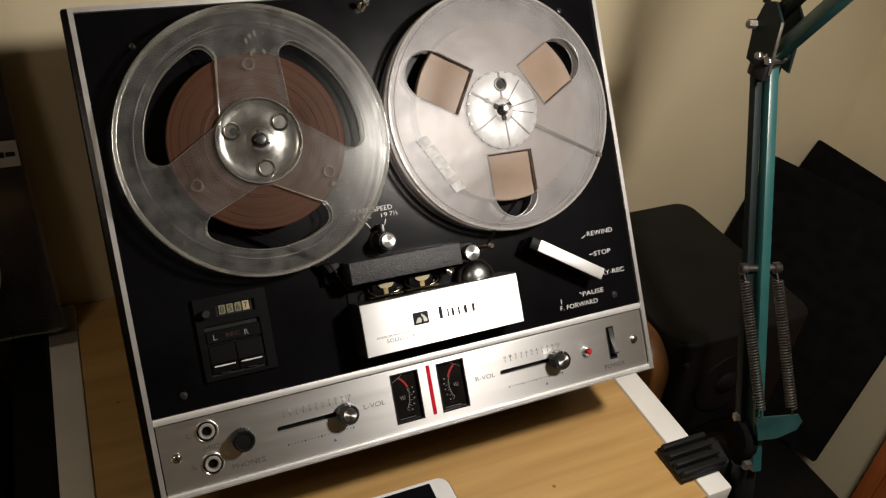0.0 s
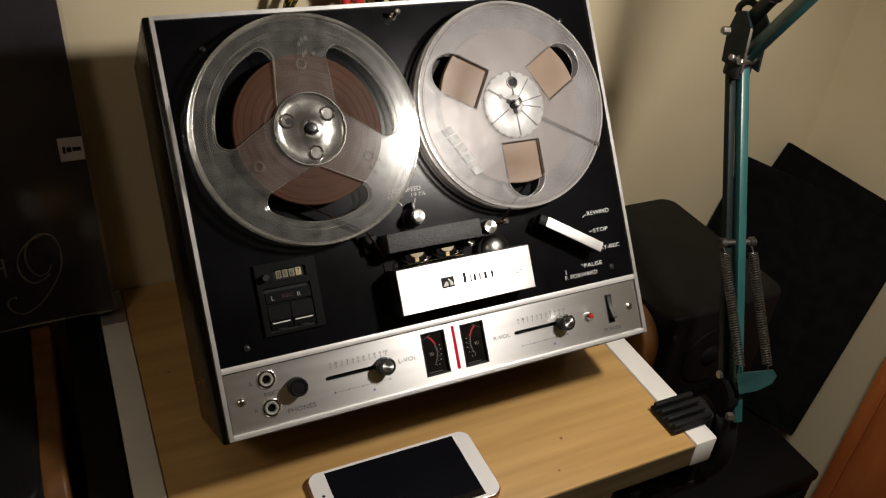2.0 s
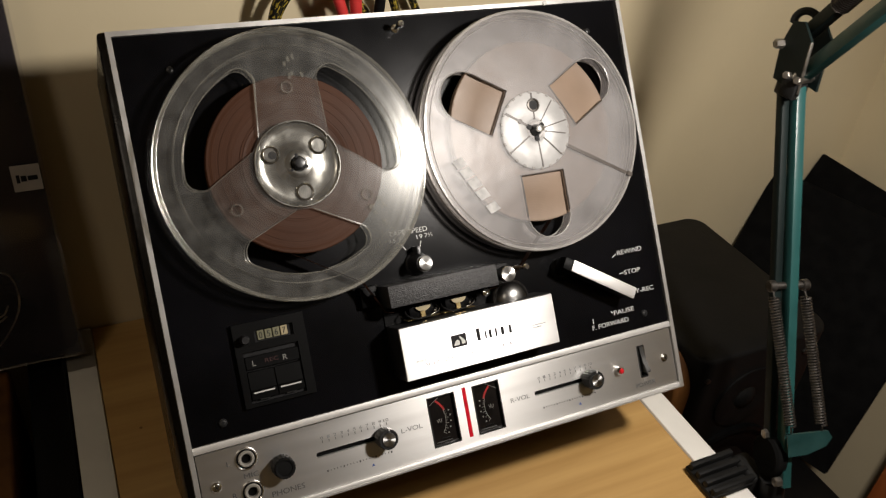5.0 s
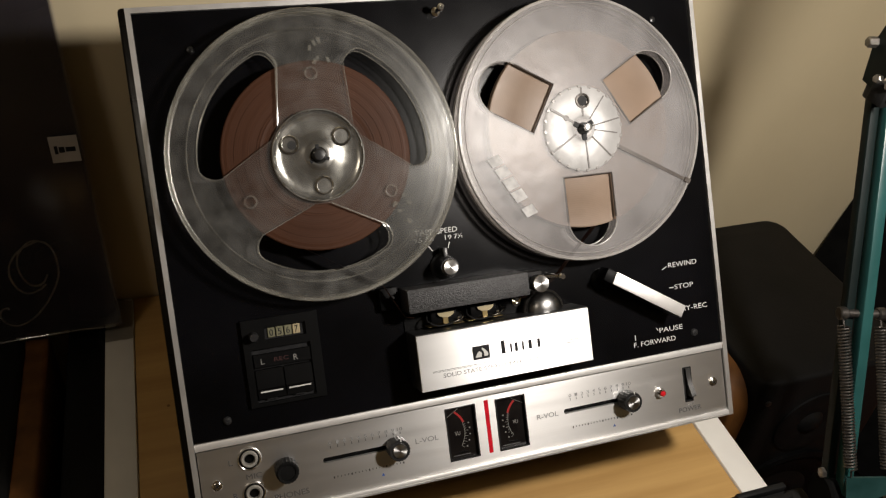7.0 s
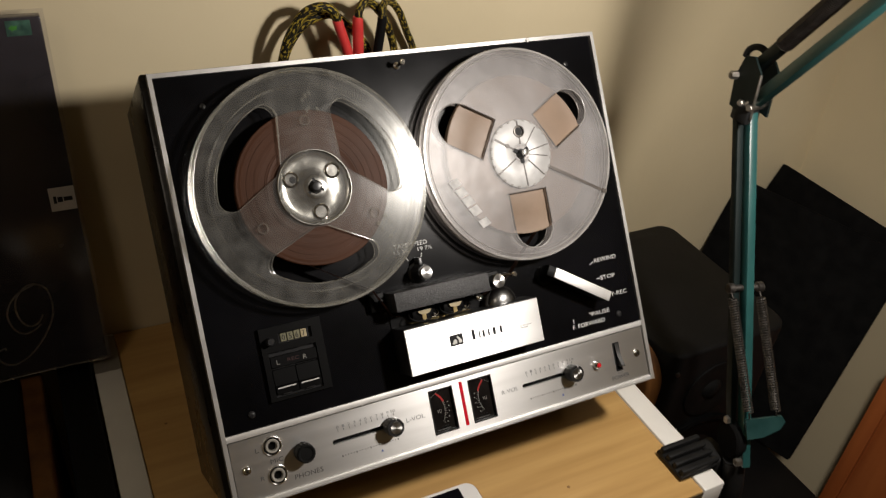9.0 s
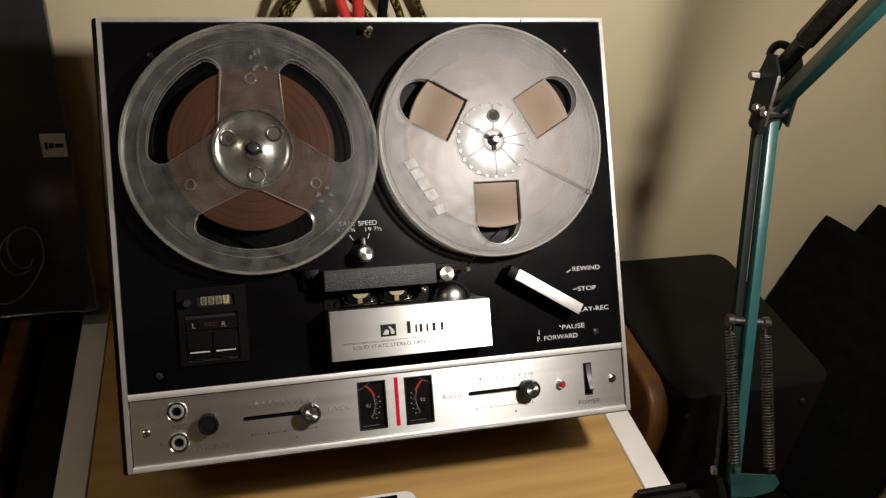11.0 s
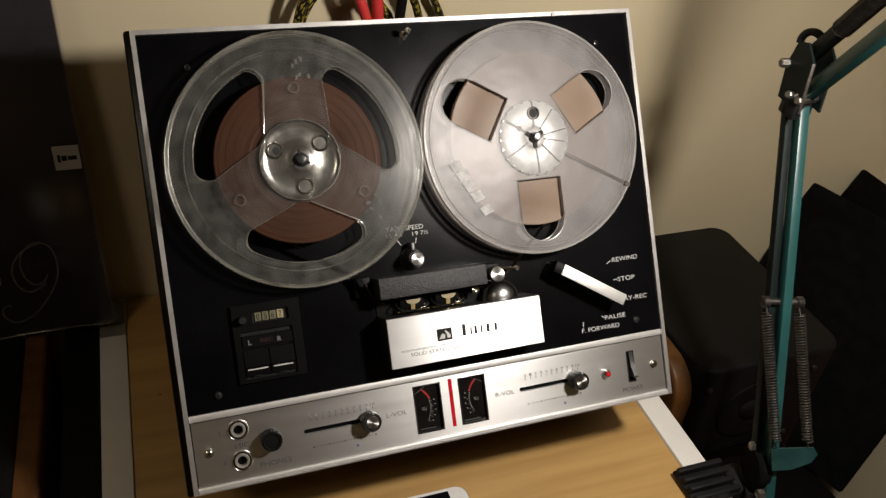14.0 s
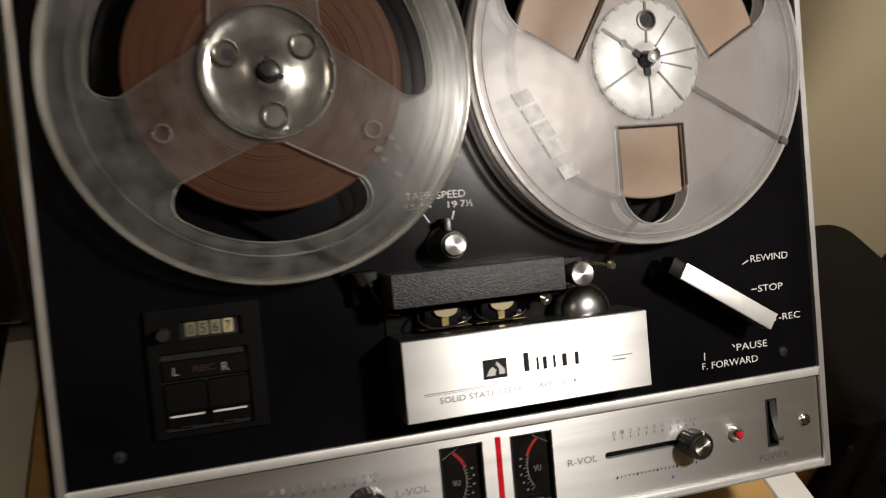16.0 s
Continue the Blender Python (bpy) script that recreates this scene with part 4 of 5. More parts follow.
# take-up reel: milky flanges with three straight windows, tape painted lamplit tan
take = thing("tape_reel", reel_frame(0.0868, 0.2208), "milky grey plastic tape reel wound with tape coloured as lamplit", "tape reel", "reels on the deck")
TURN_B = 150
wins = [slot_window(TURN_B + 120 * k, 0.0312, 0.0795, 0.0180) for k in range(3)]
for z0, nm in ((0.0075, "back_flange"), (0.0172, "front_flange")):
    f = part(nm, plate([circle(REEL - 0.001, 96)] + wins, z0, z0 + 0.0012), MILKY, take, "milky grey flange with three straight windows")
    part("rim", rim(z0 - 0.0008, z0 + 0.0022, REEL), MILKY_RIM, f, "raised milky rim")
    for w in wins:
        # dark tube paints the flange wall together with the shade beneath it
        part("window_edge", tube([(x, y, z0 + 0.0002) for x, y in w[-2:] + w[:2]], 0.00085, 6), SMOKE, f, "dark window edge with the shade of the gap put in")
        part("window_end", tube([(x, y, z0 + 0.0008) for x, y in w[1:-1]], 0.0005, 6), MILKY_RIM, f)
    part("moulded_ring", lathe([(0.0835, z0 + 0.0011), (0.0839, z0 + 0.0016), (0.0843, z0 + 0.0011)], 80), MILKY_RIM, f)
part("tape_pack", lathe([(0.0265, 0.0089), (0.0660, 0.0089), (0.0666, 0.0094), (0.0666, 0.0142), (0.0660, 0.0147), (0.0500, 0.0146), (0.0496, 0.0148), (0.0265, 0.0146)], 96), TAPE_LIT, take, "wound tape with lamplight put into its tan colour")
hb = part("hub", lathe([(0.0285, 0.0088), (0.0285, 0.0184), (0.0275, 0.0189), (0.0095, 0.0192), (0.0080, 0.0188), (0.0062, 0.0180), (0.0046, 0.0180), (0.0044, 0.0100)], 64), HUB_WHITE, take, "whitish hub with radial lines")
SLIT = TURN_B + 180
for q, r0, r1, w in ((40, 0.0070, 0.0275, 0.0005), (118, 0.0080, 0.0275, 0.0006), (177, 0.0080, 0.0272, 0.0008), (240, 0.0070, 0.0280, 0.0006), (302, 0.0080, 0.0272, 0.0005), (342, 0.0080, 0.0272, 0.0005), (18, 0.0080, 0.0250, 0.0004), (80, 0.0080, 0.0265, 0.0004)):
    part("radial_line", box(r0, r1, -w, w, 0.0186, 0.01945), SMOKE, hb, at=pose(0, 0, 0, 0, 0, SLIT + q))
for k in range(24):
    part("hub_tooth", box(0.0270, 0.0290, -0.0013, 0.0013, 0.0182, 0.0191, 0.0003, 1), MILKY_RIM, hb, at=pose(0, 0, 0, 0, 0, k * 15))
HX, HY = 0.0185 * math.cos(radians(SLIT + 117)), 0.0185 * math.sin(radians(SLIT + 117))
part("hub_hole", lathe([(0.0052, 0.0188), (0.0050, 0.0200), (0.0040, 0.0202), (0.0036, 0.0192), (0, 0.0192)], 24, m=pose(HX, HY, 0)), STEEL, hb, "round hole with a dark ring")
part("hub_hole_floor", lathe([(0.0034, 0.0195), (0, 0.0195)], 20, m=pose(HX, HY, 0)), INK, hb)
part("hub_dot", lathe([(0.0019, 0.0190), (0.0018, 0.0197), (0, 0.0198)], 16, m=pose(0.0145 * math.cos(radians(SLIT + 177)), 0.0145 * math.sin(radians(SLIT + 177)), 0)), SMOKE, hb)
for q in (SLIT + 60, SLIT + 180, SLIT + 300):
    part("spline_notch", box(0.0030, 0.0080, -0.0016, 0.0016, 0.0150, 0.0194), INK, hb, at=pose(0, 0, 0, 0, 0, q))
part("threading_slit", box(0.0235, 0.0880, -0.0012, 0.0012, 0.0176, 0.0187), SMOKE, take, "dark threading slit", at=pose(0, 0, 0, 0, 0, SLIT))
part("rim_notch", box(0.0845, 0.0894, -0.0018, 0.0018, 0.0165, 0.0198, 0.0004, 1), SMOKE, take, at=pose(0, 0, 0, 0, 0, SLIT))
# the worn maker's print as plain slanted blocks
for x0, w in ((-0.0250, 0.0070), (-0.0130, 0.0078), (-0.0035, 0.0080), (0.0062, 0.0074), (0.0152, 0.0066)):
    bm = bmesh.new()
    plate([[(x0, 0.0602), (x0 + w, 0.0602), (x0 + w + 0.0016, 0.0685), (x0 + 0.0016, 0.0685)]], 0.01845, 0.0186, bm)
    part("maker_bar", bm, MILKY_PRINT, take, smooth=False, at=pose(0, 0, 0, 0, 0, SLIT - 120 - 90))
part("spindle_tip", lathe([(0.0024, 0.0200), (0.0026, 0.0262), (0.0022, 0.0272), (0, 0.0274)], 18), CHROME, take, "bright spindle tip")
spindle(pose(0.0868, 0.2208, 0), BLACK)

# the running tape: from the full reel past the heads, and up to the take-up reel
strand = thing("tape_strand", deck.matrix_basis.copy(), "thin brown tape running between reels and heads", "tape")


def ribbon(pts, z0, z1):
    bm = bmesh.new()
    vs = [[bm.verts.new((x, y, z)) for z in (z0, z1)] for x, y in pts]
    for p, q in zip(vs, vs[1:]):
        bm.faces.new((p[0], q[0], q[1], p[1]))
    bmesh.ops.solidify(bm, geom=bm.faces[:], thickness=0.00012)
    return bm


part("supply_side", ribbon([(-0.1100, 0.1667), (-0.0960, 0.1580), (-0.0620, 0.1360), (-0.0500, 0.1130), (-0.0440, 0.1120)], 0.0093, 0.0156), TAPE_BAND, strand)
part("take_up_side", ribbon([(0.0300, 0.1130), (0.0440, 0.1160), (0.0560, 0.1235), (0.0600, 0.1265), (0.0700, 0.1365), (0.0900, 0.1545)], 0.0093, 0.0156), TAPE_BAND, strand)
part("tension_arm", tube([(-0.0560, 0.1200, 0.002), (-0.0570, 0.1260, 0.010), (-0.0570, 0.1270, 0.0140)], 0.0014, 8), GREY, deck)
part("arm_base", box(-0.0640, -0.0510, 0.1180, 0.1330, 0.0003, 0.0060, 0.0015), GREY, deck)

# ---- audio cables behind the deck ----
def cable(ctrl, r, label, plugs):
    c = thing("audio_cable", pose(0, 0, 0), label, "cable", "cables behind the deck")
    part("sleeve", tube(smooth_path(ctrl, 9), r, 12), BRAID, c)
    for a, b, mat, pr_ in plugs:
        a, b = Vector(a), Vector(b)
        d = b - a
        part("plug_sleeve", tube([a, a + d * 0.06, a + d * 0.94, b], [pr_ * 0.75, pr_, pr_, pr_ * 0.8], 14), mat, c, "red heatshrink plug sleeve" if mat is RED_PLUG else "black plug sleeve")
    return c


cable([(-0.072, 0.318, 0.98), (-0.0585, 0.307, 1.045), (-0.052, 0.303, 1.072), (-0.040, 0.300, 1.093), (-0.027, 0.297, 1.100), (-0.016, 0.296, 1.098), (-0.008, 0.297, 1.087)], 0.0044, "black and yellow braided audio cable with red plug", [((-0.010, 0.297, 1.090), (0.010, 0.299, 1.036), RED_PLUG, 0.0047)])
cable([(-0.060, 0.320, 0.98), (-0.0545, 0.315, 1.043), (-0.041, 0.312, 1.074), (-0.025, 0.310, 1.086), (-0.009, 0.309, 1.088), (0.0045, 0.308, 1.078), (0.017, 0.308, 1.065), (0.028, 0.309, 1.047), (0.035, 0.311, 1.0)], 0.0041, "black and yellow braided audio cable bent low", [])
cable([(0.009, 0.290, 1.085), (0.010, 0.291, 1.097), (0.018, 0.295, 1.1035), (0.031, 0.301, 1.094), (0.045, 0.307, 1.075), (0.057, 0.312, 1.042), (0.063, 0.317, 0.98)], 0.0038, "looped black and yellow braided cable with red plug", [((0.008, 0.290, 1.092), (0.0145, 0.2985, 1.034), RED_PLUG, 0.0051)])
cable([(0.0325, 0.290, 1.085), (0.033, 0.292, 1.097), (0.0415, 0.304, 1.0985), (0.053, 0.314, 1.093), (0.064, 0.320, 1.080), (0.074, 0.324, 1.060), (0.085, 0.326, 1.034), (0.091, 0.326, 0.98)], 0.0036, "looped black and yellow braided cable with black plug", [((0.033, 0.290, 1.091), (0.031, 0.299, 1.034), KNOB, 0.0045)])

# ---- the desk lamp ----
lamp = thing("desk_lamp", pose(0, 0, 0), "teal spring-arm desk lamp clamped to the desk edge", "lamp")
RB0, RB1 = Vector((0.262, -0.075, 0.770)), Vector((0.295, 0.074, 1.060))
LB0, LB1 = Vector((0.2600, -0.050, 0.794)), Vector((0.2895, 0.083, 1.058))
SIDE = Vector((0.97, -0.24, 0))
part("lower_bar", bar(RB0, RB1, 0.0080, 0.011, SIDE), TEAL, lamp, "teal enamelled square bar")
part("lower_bar", bar(LB0, LB1, 0.0065, 0.009, SIDE), TEAL_DARK_SHADED, lamp, "teal bar coloured dark for its shade")
jaw = part("clamp_jaw", box(0.207, 0.254, -0.057, -0.020, 0.7525, 0.7575, 0.0015), MATT, lamp, "ribbed black clamp jaw")
for k in range(4):
    part("rib", box(0.2075, 0.2535, -0.0562 + k * 0.0096, -0.0508 + k * 0.0096, 0.7570, 0.7640, 0.0016), MATT, jaw)
cl = part("clamp_body", box(0.2495, 0.268, -0.058, -0.028, 0.655, 0.762, 0.004, 3), MATT, lamp, "black clamp body")
part("lower_jaw", box(0.205, 0.279, -0.060, -0.026, 0.655, 0.668, 0.003), MATT, lamp)
part("clamp_screw", disc_between((0.228, -0.043, 0.640), (0.228, -0.043, 0.7195), 0.005), STEEL, lamp)
part("clamp_knob", disc_between((0.228, -0.043, 0.615), (0.228, -0.043, 0.642), 0.014), MATT, lamp)
part("foot_arm", tube(smooth_path([(0.262, -0.048, 0.662), (0.268, -0.062, 0.690), (0.268, -0.070, 0.725), (0.262, -0.064, 0.768)], 6), [0.008] * 5 + [0.0105] * 14, 14), MATT, lamp, "curved black swivel arm")
part("pivot_housing", disc_between((0.2555, -0.0525, 0.786), (0.2665, -0.0550, 0.786), 0.018, 32, 0.002), CLOTH, lamp, "black pivot housing")
fin = bmesh.new()
plate([[(0, -0.010), (0.016, -0.010), (0.032, -0.005), (0.037, 0.002), (0.034, 0.008), (0.0, 0.010)]], -0.001, 0.001, fin)
fx = Vector((0.030, -0.010, 0.006)).normalized()
fy = Vector((0.0, 0.42, 0.9))
fy = (fy - fx * fy.dot(fx)).normalized()
fm = Matrix((fx, fy, fx.cross(fy))).transposed().to_4x4()
fm.translation = (0.257, -0.066, 0.812)
part("spring_plate", fin, TEAL_MID, lamp, "teal steel plate that holds the springs", at=fm)
for p in ((0.2550, -0.0440, 0.8040), (0.2495, -0.0735, 0.7785)):
    part("bolt", disc_between(p, Vector(p) + SIDE * 0.006, 0.0042, 6, 0.0006), BOLT, lamp, "worn hexagon bolt")
# crossbar that carries the upper spring ends
part("crossbar", disc_between((0.2650, 0.0080, 0.9195), (0.2925, 0.0000, 0.9200), 0.0030), STEEL, lamp)
for p in ((0.2650, 0.0080, 0.9195), (0.2925, 0.0000, 0.9200)):
    part("crossbar_end", disc_between(Vector(p) - SIDE * 0.003, Vector(p) + SIDE * 0.003, 0.0048), STEEL, lamp)


def spring(a, b, r, turns, wire):
    a, b = Vector(a), Vector(b)
    z = (b - a).normalized()
    x = z.orthogonal().normalized()
    y = z.cross(x)
    n = int(turns * 9)
    pts = [a + (b - a) * (i / n) + r * (math.cos(2 * math.pi * turns * i / n) * x + math.sin(2 * math.pi * turns * i / n) * y) for i in range(n + 1)]
    return tube([a - z * 0.006] + pts + [b + z * 0.006], wire, 5)


part("spring", spring((0.2655, 0.003, 0.912), (0.2590, -0.060, 0.828), 0.0040, 46, 0.0008), STEEL, lamp, "coiled steel tension spring")
part("spring", spring((0.2922, -0.005, 0.912), (0.2850, -0.068, 0.828), 0.0040, 46, 0.0008), STEEL, lamp, "coiled steel tension spring")
# elbow bracket
J = Vector((0.291, 0.079, 1.069))
UP = Vector((-0.165, -0.610, 0.775)).normalized()
el = bmesh.new()
plate([[(-0.011, -0.007), (0.021, -0.007), (0.017, 0.033), (0.003, 0.043), (-0.009, 0.039), (-0.015, 0.018)]], -0.001, 0.001, el)
em_ = Matrix((Vector((-0.2, -0.98, 0.0)), Vector((0, 0, 1)), Vector((-0.98, 0.2, 0)))).transposed().to_4x4()
em_.translation = J + Vector((-0.009, 0, 0))
ep = part("elbow_plate", el, TEAL_DARK_SHADED, lamp, "dark elbow plate with bright worn edge", at=em_)
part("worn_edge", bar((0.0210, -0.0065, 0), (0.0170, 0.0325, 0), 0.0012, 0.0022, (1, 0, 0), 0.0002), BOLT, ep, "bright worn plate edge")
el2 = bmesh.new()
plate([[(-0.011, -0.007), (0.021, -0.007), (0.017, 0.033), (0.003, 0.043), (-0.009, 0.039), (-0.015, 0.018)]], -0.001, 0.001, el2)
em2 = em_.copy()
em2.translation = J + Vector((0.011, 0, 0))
part("elbow_plate", el2, TEAL_DARK_SHADED, lamp, at=em2)
part("bolt", disc_between(J + Vector((-0.014, 0.014, 0.020)), J + Vector((0.012, 0.009, 0.020)), 0.0038, 6), BOLT, lamp)
part("bolt", disc_between(J + Vector((0.010, -0.010, 0.001)), J + Vector((-0.013, -0.0135, 0.003)), 0.0046, 6), BOLT, lamp, "worn hexagon bolt")
part("clevis", box(-0.004, 0.004, -0.007, 0.007, -0.009, 0.006, 0.002), MATT, lamp, "black clevis at the top of the bars", at=Matrix.Translation(J + Vector((-0.0125, -0.0120, -0.004))))
for o in (-0.0055, 0.0055):
    part("bolt", disc_between(J + Vector((-0.0130, -0.0125 - o, 0.0030)), J + Vector((-0.0185, -0.0140 - o, 0.0045)), 0.0030, 6), BOLT, lamp)
part("elbow_collar", box(-0.010, 0.010, -0.008, 0.008, -0.016, 0.004, 0.002), BLACK, lamp, at=Matrix.Translation(J + Vector((0.001, -0.002, -0.001))))
part("rubber_loop", tube([J + Vector((0.0, 0.004, 0.038)) + 0.0105 * (math.cos(radians(q)) * Vector((0.2, -0.95, 0.1)) + math.sin(radians(q)) * Vector((0, 0.1, 0.9))) for q in range(-10, 200, 14)], 0.0030, 8), MATT, lamp)
ARM = 0.40
u0 = J + Vector((-0.001, -0.008, 0.001))
u1 = u0 + UP * ARM
part("upper_bar", bar(u0, u1, 0.009, 0.011, SIDE), TEAL, lamp, "teal enamelled upper bar")
v0 = J + Vector((-0.001, 0.000, 0.031))
part("upper_bar", bar(v0 - UP * 0.012, v0 + UP * ARM, 0.009, 0.010, SIDE), TEAL_DARK_SHADED, lamp, "dark upper bar")
part("spring", spring(v0 + UP * 0.040, v0 + UP * 0.30, 0.0068, 130, 0.0009), STEEL_DARK, lamp, "coiled steel tension spring")
# lamp head, aimed at the deck
aim = (AIM - LAMP).normalized()
hm = (-aim).to_track_quat("Z", "Y").to_matrix().to_4x4()
hm.translation = LAMP
hd = part("lamp_shade", lathe([(0.060, -0.004), (0.062, 0.0), (0.056, 0.035), (0.040, 0.068), (0.024, 0.085), (0.022, 0.120), (0.0, 0.122), (0.0, 0.118), (0.019, 0.116), (0.021, 0.084), (0.037, 0.066), (0.053, 0.034), (0.0585, 0.0), (0.060, -0.004)], 48), TEAL, lamp, "teal enamelled lamp shade", at=hm)
part("bulb", lathe([(0.0, 0.028), (0.012, 0.030), (0.021, 0.040), (0.023, 0.052), (0.017, 0.070), (0.013, 0.085)], 32), material("frosted_bulb", (0.8, 0.76, 0.68), rough=0.4, emit=(1.0, 0.84, 0.62), power=6.0), hd, "frosted bulb")
part("head_joint", bar(LAMP - aim * 0.075 + Vector((0, 0, 0.01)), u1, 0.010, 0.010, SIDE), BLACK, lamp)
part("lamp_cord", tube(smooth_path([LAMP - aim * 0.12, LAMP - aim * 0.14 + Vector((0.03, 0.02, 0.01)), u1 + Vector((0.015, 0.02, 0.02)), v0 + UP * 0.2 + Vector((0.01, 0.0, 0.012)), v0 + UP * 0.03 + Vector((0.008, 0, 0.012))], 8), 0.0028, 8), MATT, lamp)

# ---- speakers, stand and grilles ----
def speaker(name_label, x0, x1, y0, y1, z0, z1, wood_side, group):
    s = thing("speaker", pose((x0 + x1) / 2, y0, z0), name_label, "speaker", group)
    w, d, h = (x1 - x0) / 2, y1 - y0, z1 - z0
    body = plate([round_rect(-w + (0.0185 if wood_side < 0 else 0), w - (0.0185 if wood_side > 0 else 0), 0.0, d, 0.022, 8)], 0, h)
    es = [e for e in body.edges if abs(e.verts[0].co.z - h) < 1e-6 and abs(e.verts[1].co.z - h) < 1e-6 and len(e.link_faces) == 2 and abs(e.calc_face_angle(0)) > 1]
    bmesh.ops.bevel(body, geom=es, offset=0.005, segments=3, affect="EDGES", profile=0.5)
    part("body", body, SPEAKER, s, "black vinyl body with rounded edges")
    top, rad = h - 0.006, 0.040
    prof = [(0.003, 0.0)] + [(0.003 + rad * (1 - math.cos(radians(q))), top - rad + rad * math.sin(radians(q))) for q in range(0, 91, 9)] + [(d - 0.002, top), (d - 0.002, 0.0)]
    sp = plate([prof], 0.0, 0.0190)
    es = [e for e in sp.edges if len(e.link_faces) == 2 and e.calc_face_angle(0) > 1 and abs(e.verts[0].co.z - 0.0190) < 1e-6 and abs(e.verts[1].co.z - 0.0190) < 1e-6]
    bmesh.ops.bevel(sp, geom=es, offset=0.0045, segments=4, affect="EDGES", profile=0.5)
    for v in sp.verts:
        v.co = Vector((wood_side * (w - 0.0187 + v.co.z), v.co.x, v.co.y))
    bmesh.ops.recalc_face_normals(sp, faces=sp.faces)
    part("side_cheek", sp, CHERRY, s, "polished cherry wood side cheek")
    part("woofer_ring", lathe([(0.078, 0), (0.078, 0.004), (0.074, 0.006), (0.068, 0.004), (0.066, 0.0)], 48), GREY, s, at=pose(0, -0.0005, 0.10, 90, 0, 0))
    part("woofer_cone", lathe([(0.067, 0.002), (0.060, 0.004), (0.030, -0.004), (0.024, 0.002), (0, 0.006)], 48), GREY, s, at=pose(0, -0.0005, 0.10, 90, 0, 0))
    part("tweeter", lathe([(0.040, 0), (0.040, 0.002), (0.030, 0.003), (0.014, 0.0008), (0.010, 0.005), (0, 0.008)], 40), KNOB, s, at=pose(0, -0.0005, 0.225, 90, 0, 0))
    for px, pz in ((-0.066, 0.03), (0.066, 0.03), (-0.066, 0.17), (0.066, 0.17), (-0.066, 0.27), (0.066, 0.27)):
        part("grille_peg", lathe([(0.003, 0), (0.003, 0.002), (0, 0.0025)], 12), STEEL, s, at=pose(px, -0.0005, pz, 90, 0, 0))
    return s


speaker("black bookshelf speaker with cherry cheeks on a black stand", 0.272, 0.470, 0.064, 0.290, 0.478, 0.772, -1, "pair of speakers")
speaker("black bookshelf speaker with cherry cheeks under the record box", -0.510, -0.312, 0.062, 0.300, 0.468, 0.762, 1, "pair of speakers")


def stand(x0, x1, y0, y1, top, label):
    """A black box with a top board, a framed front and low feet."""
    t = thing("speaker_stand", pose((x0 + x1) / 2, (y0 + y1) / 2, 0), label, "stand", "pair of stands")
    w, d = (x1 - x0) / 2, (y1 - y0) / 2
    part("body", box(-w + 0.003, w - 0.003, -d + 0.003, d - 0.003, 0.022, top - 0.0185, 0.003), SPEAKER, t)
    part("top_board", box(-w, w, -d, d, top - 0.018, top, 0.006, 3), SPEAKER, t, "black vinyl top board with rounded edges")
    part("front_panel", box(-w + 0.016, w - 0.016, -d - 0.004, -d + 0.0028, 0.035, top - 0.03, 0.003), CLOTH, t, "black cloth front panel")
    for fx in (-w + 0.03, w - 0.03):
        for fy in (-d + 0.03, d - 0.03):
            part("foot", lathe([(0, 0), (0.014, 0), (0.016, 0.003), (0.014, 0.0218), (0, 0.0218)], 20, m=pose(fx, fy, 0)), MATT, t)
    return t


stand(0.252, 0.592, -0.004, 0.334, 0.477, "large black box that carries a speaker")
stand(-0.60, -0.30, 0.0, 0.33, 0.467, "black box that carries the other speaker")
# black board added to stand in for the dark shade in this gap
solid("gap_shade_board", box(-0.299, -0.268, 0.02, 0.334, 0.0, 0.742, 0.003), SPEAKER, "narrow black board added for the shade between speaker and desk", "board")


def grille(foot, along, up, width, height, thick, label):
    """A flat cloth panel that leans in the corner: its near foot, the way of its lower edge and of its rise."""
    w = Vector(along).normalized()
    h = Vector(up)
    h = (h - w * h.dot(w)).normalized()
    m = Matrix((w, h, w.cross(h))).transposed().to_4x4()
    m.translation = foot
    g = thing("speaker_grille", m, label, "grille", "leaning grilles")
    part("panel", box(0, width, 0, height, -thick, 0, 0.0025, 2), CLOTH, g)
    part("batten", box(0.01, width - 0.01, 0.012, 0.03, 0.0005, 0.004, 0.001), MATT, g)
    return g


grille((0.6023, 0.0618, 0.4785), (-0.071, 0.23, 0.0), (0.138, 0.021, 0.298), 0.254, 0.329, 0.012, "black cloth speaker grille leaning in the corner")
grille((0.592, 0.121, 0.4785), (0.0, 1.0, 0.0), (0.143, 0.0, 0.314), 0.214, 0.345, 0.012, "second black cloth grille behind the first")

# ---- wooden cabinet in the corner ----
CX, CY, CZ = 0.69, 0.041, 0.664
cab = thing("wooden_cabinet", pose(0, 0, 0), "orange-brown veneered cabinet with a framed side", "cabinet")
part("carcass", box(CX + 0.006, WALL_X - 0.002, CY - 0.42, CY, 0.0, CZ - 0.014, 0.001), ORANGE, cab)
part("top", box(CX, WALL_X - 0.002, CY - 0.424, CY, CZ - 0.014, CZ, 0.0015), ORANGE, cab)
part("stile", box(CX, CX + 0.006, CY - 0.022, CY, 0.0, CZ - 0.0145, 0.001), ORANGE, cab)
part("rail", box(CX, CX + 0.006, CY - 0.40, CY - 0.0225, CZ - 0.030, CZ - 0.0145, 0.001), ORANGE, cab)
part("shadow_gap", box(CX + 0.0035, CX + 0.0058, CY - 0.40, CY - 0.026, CZ - 0.040, CZ - 0.0305), INK, cab)
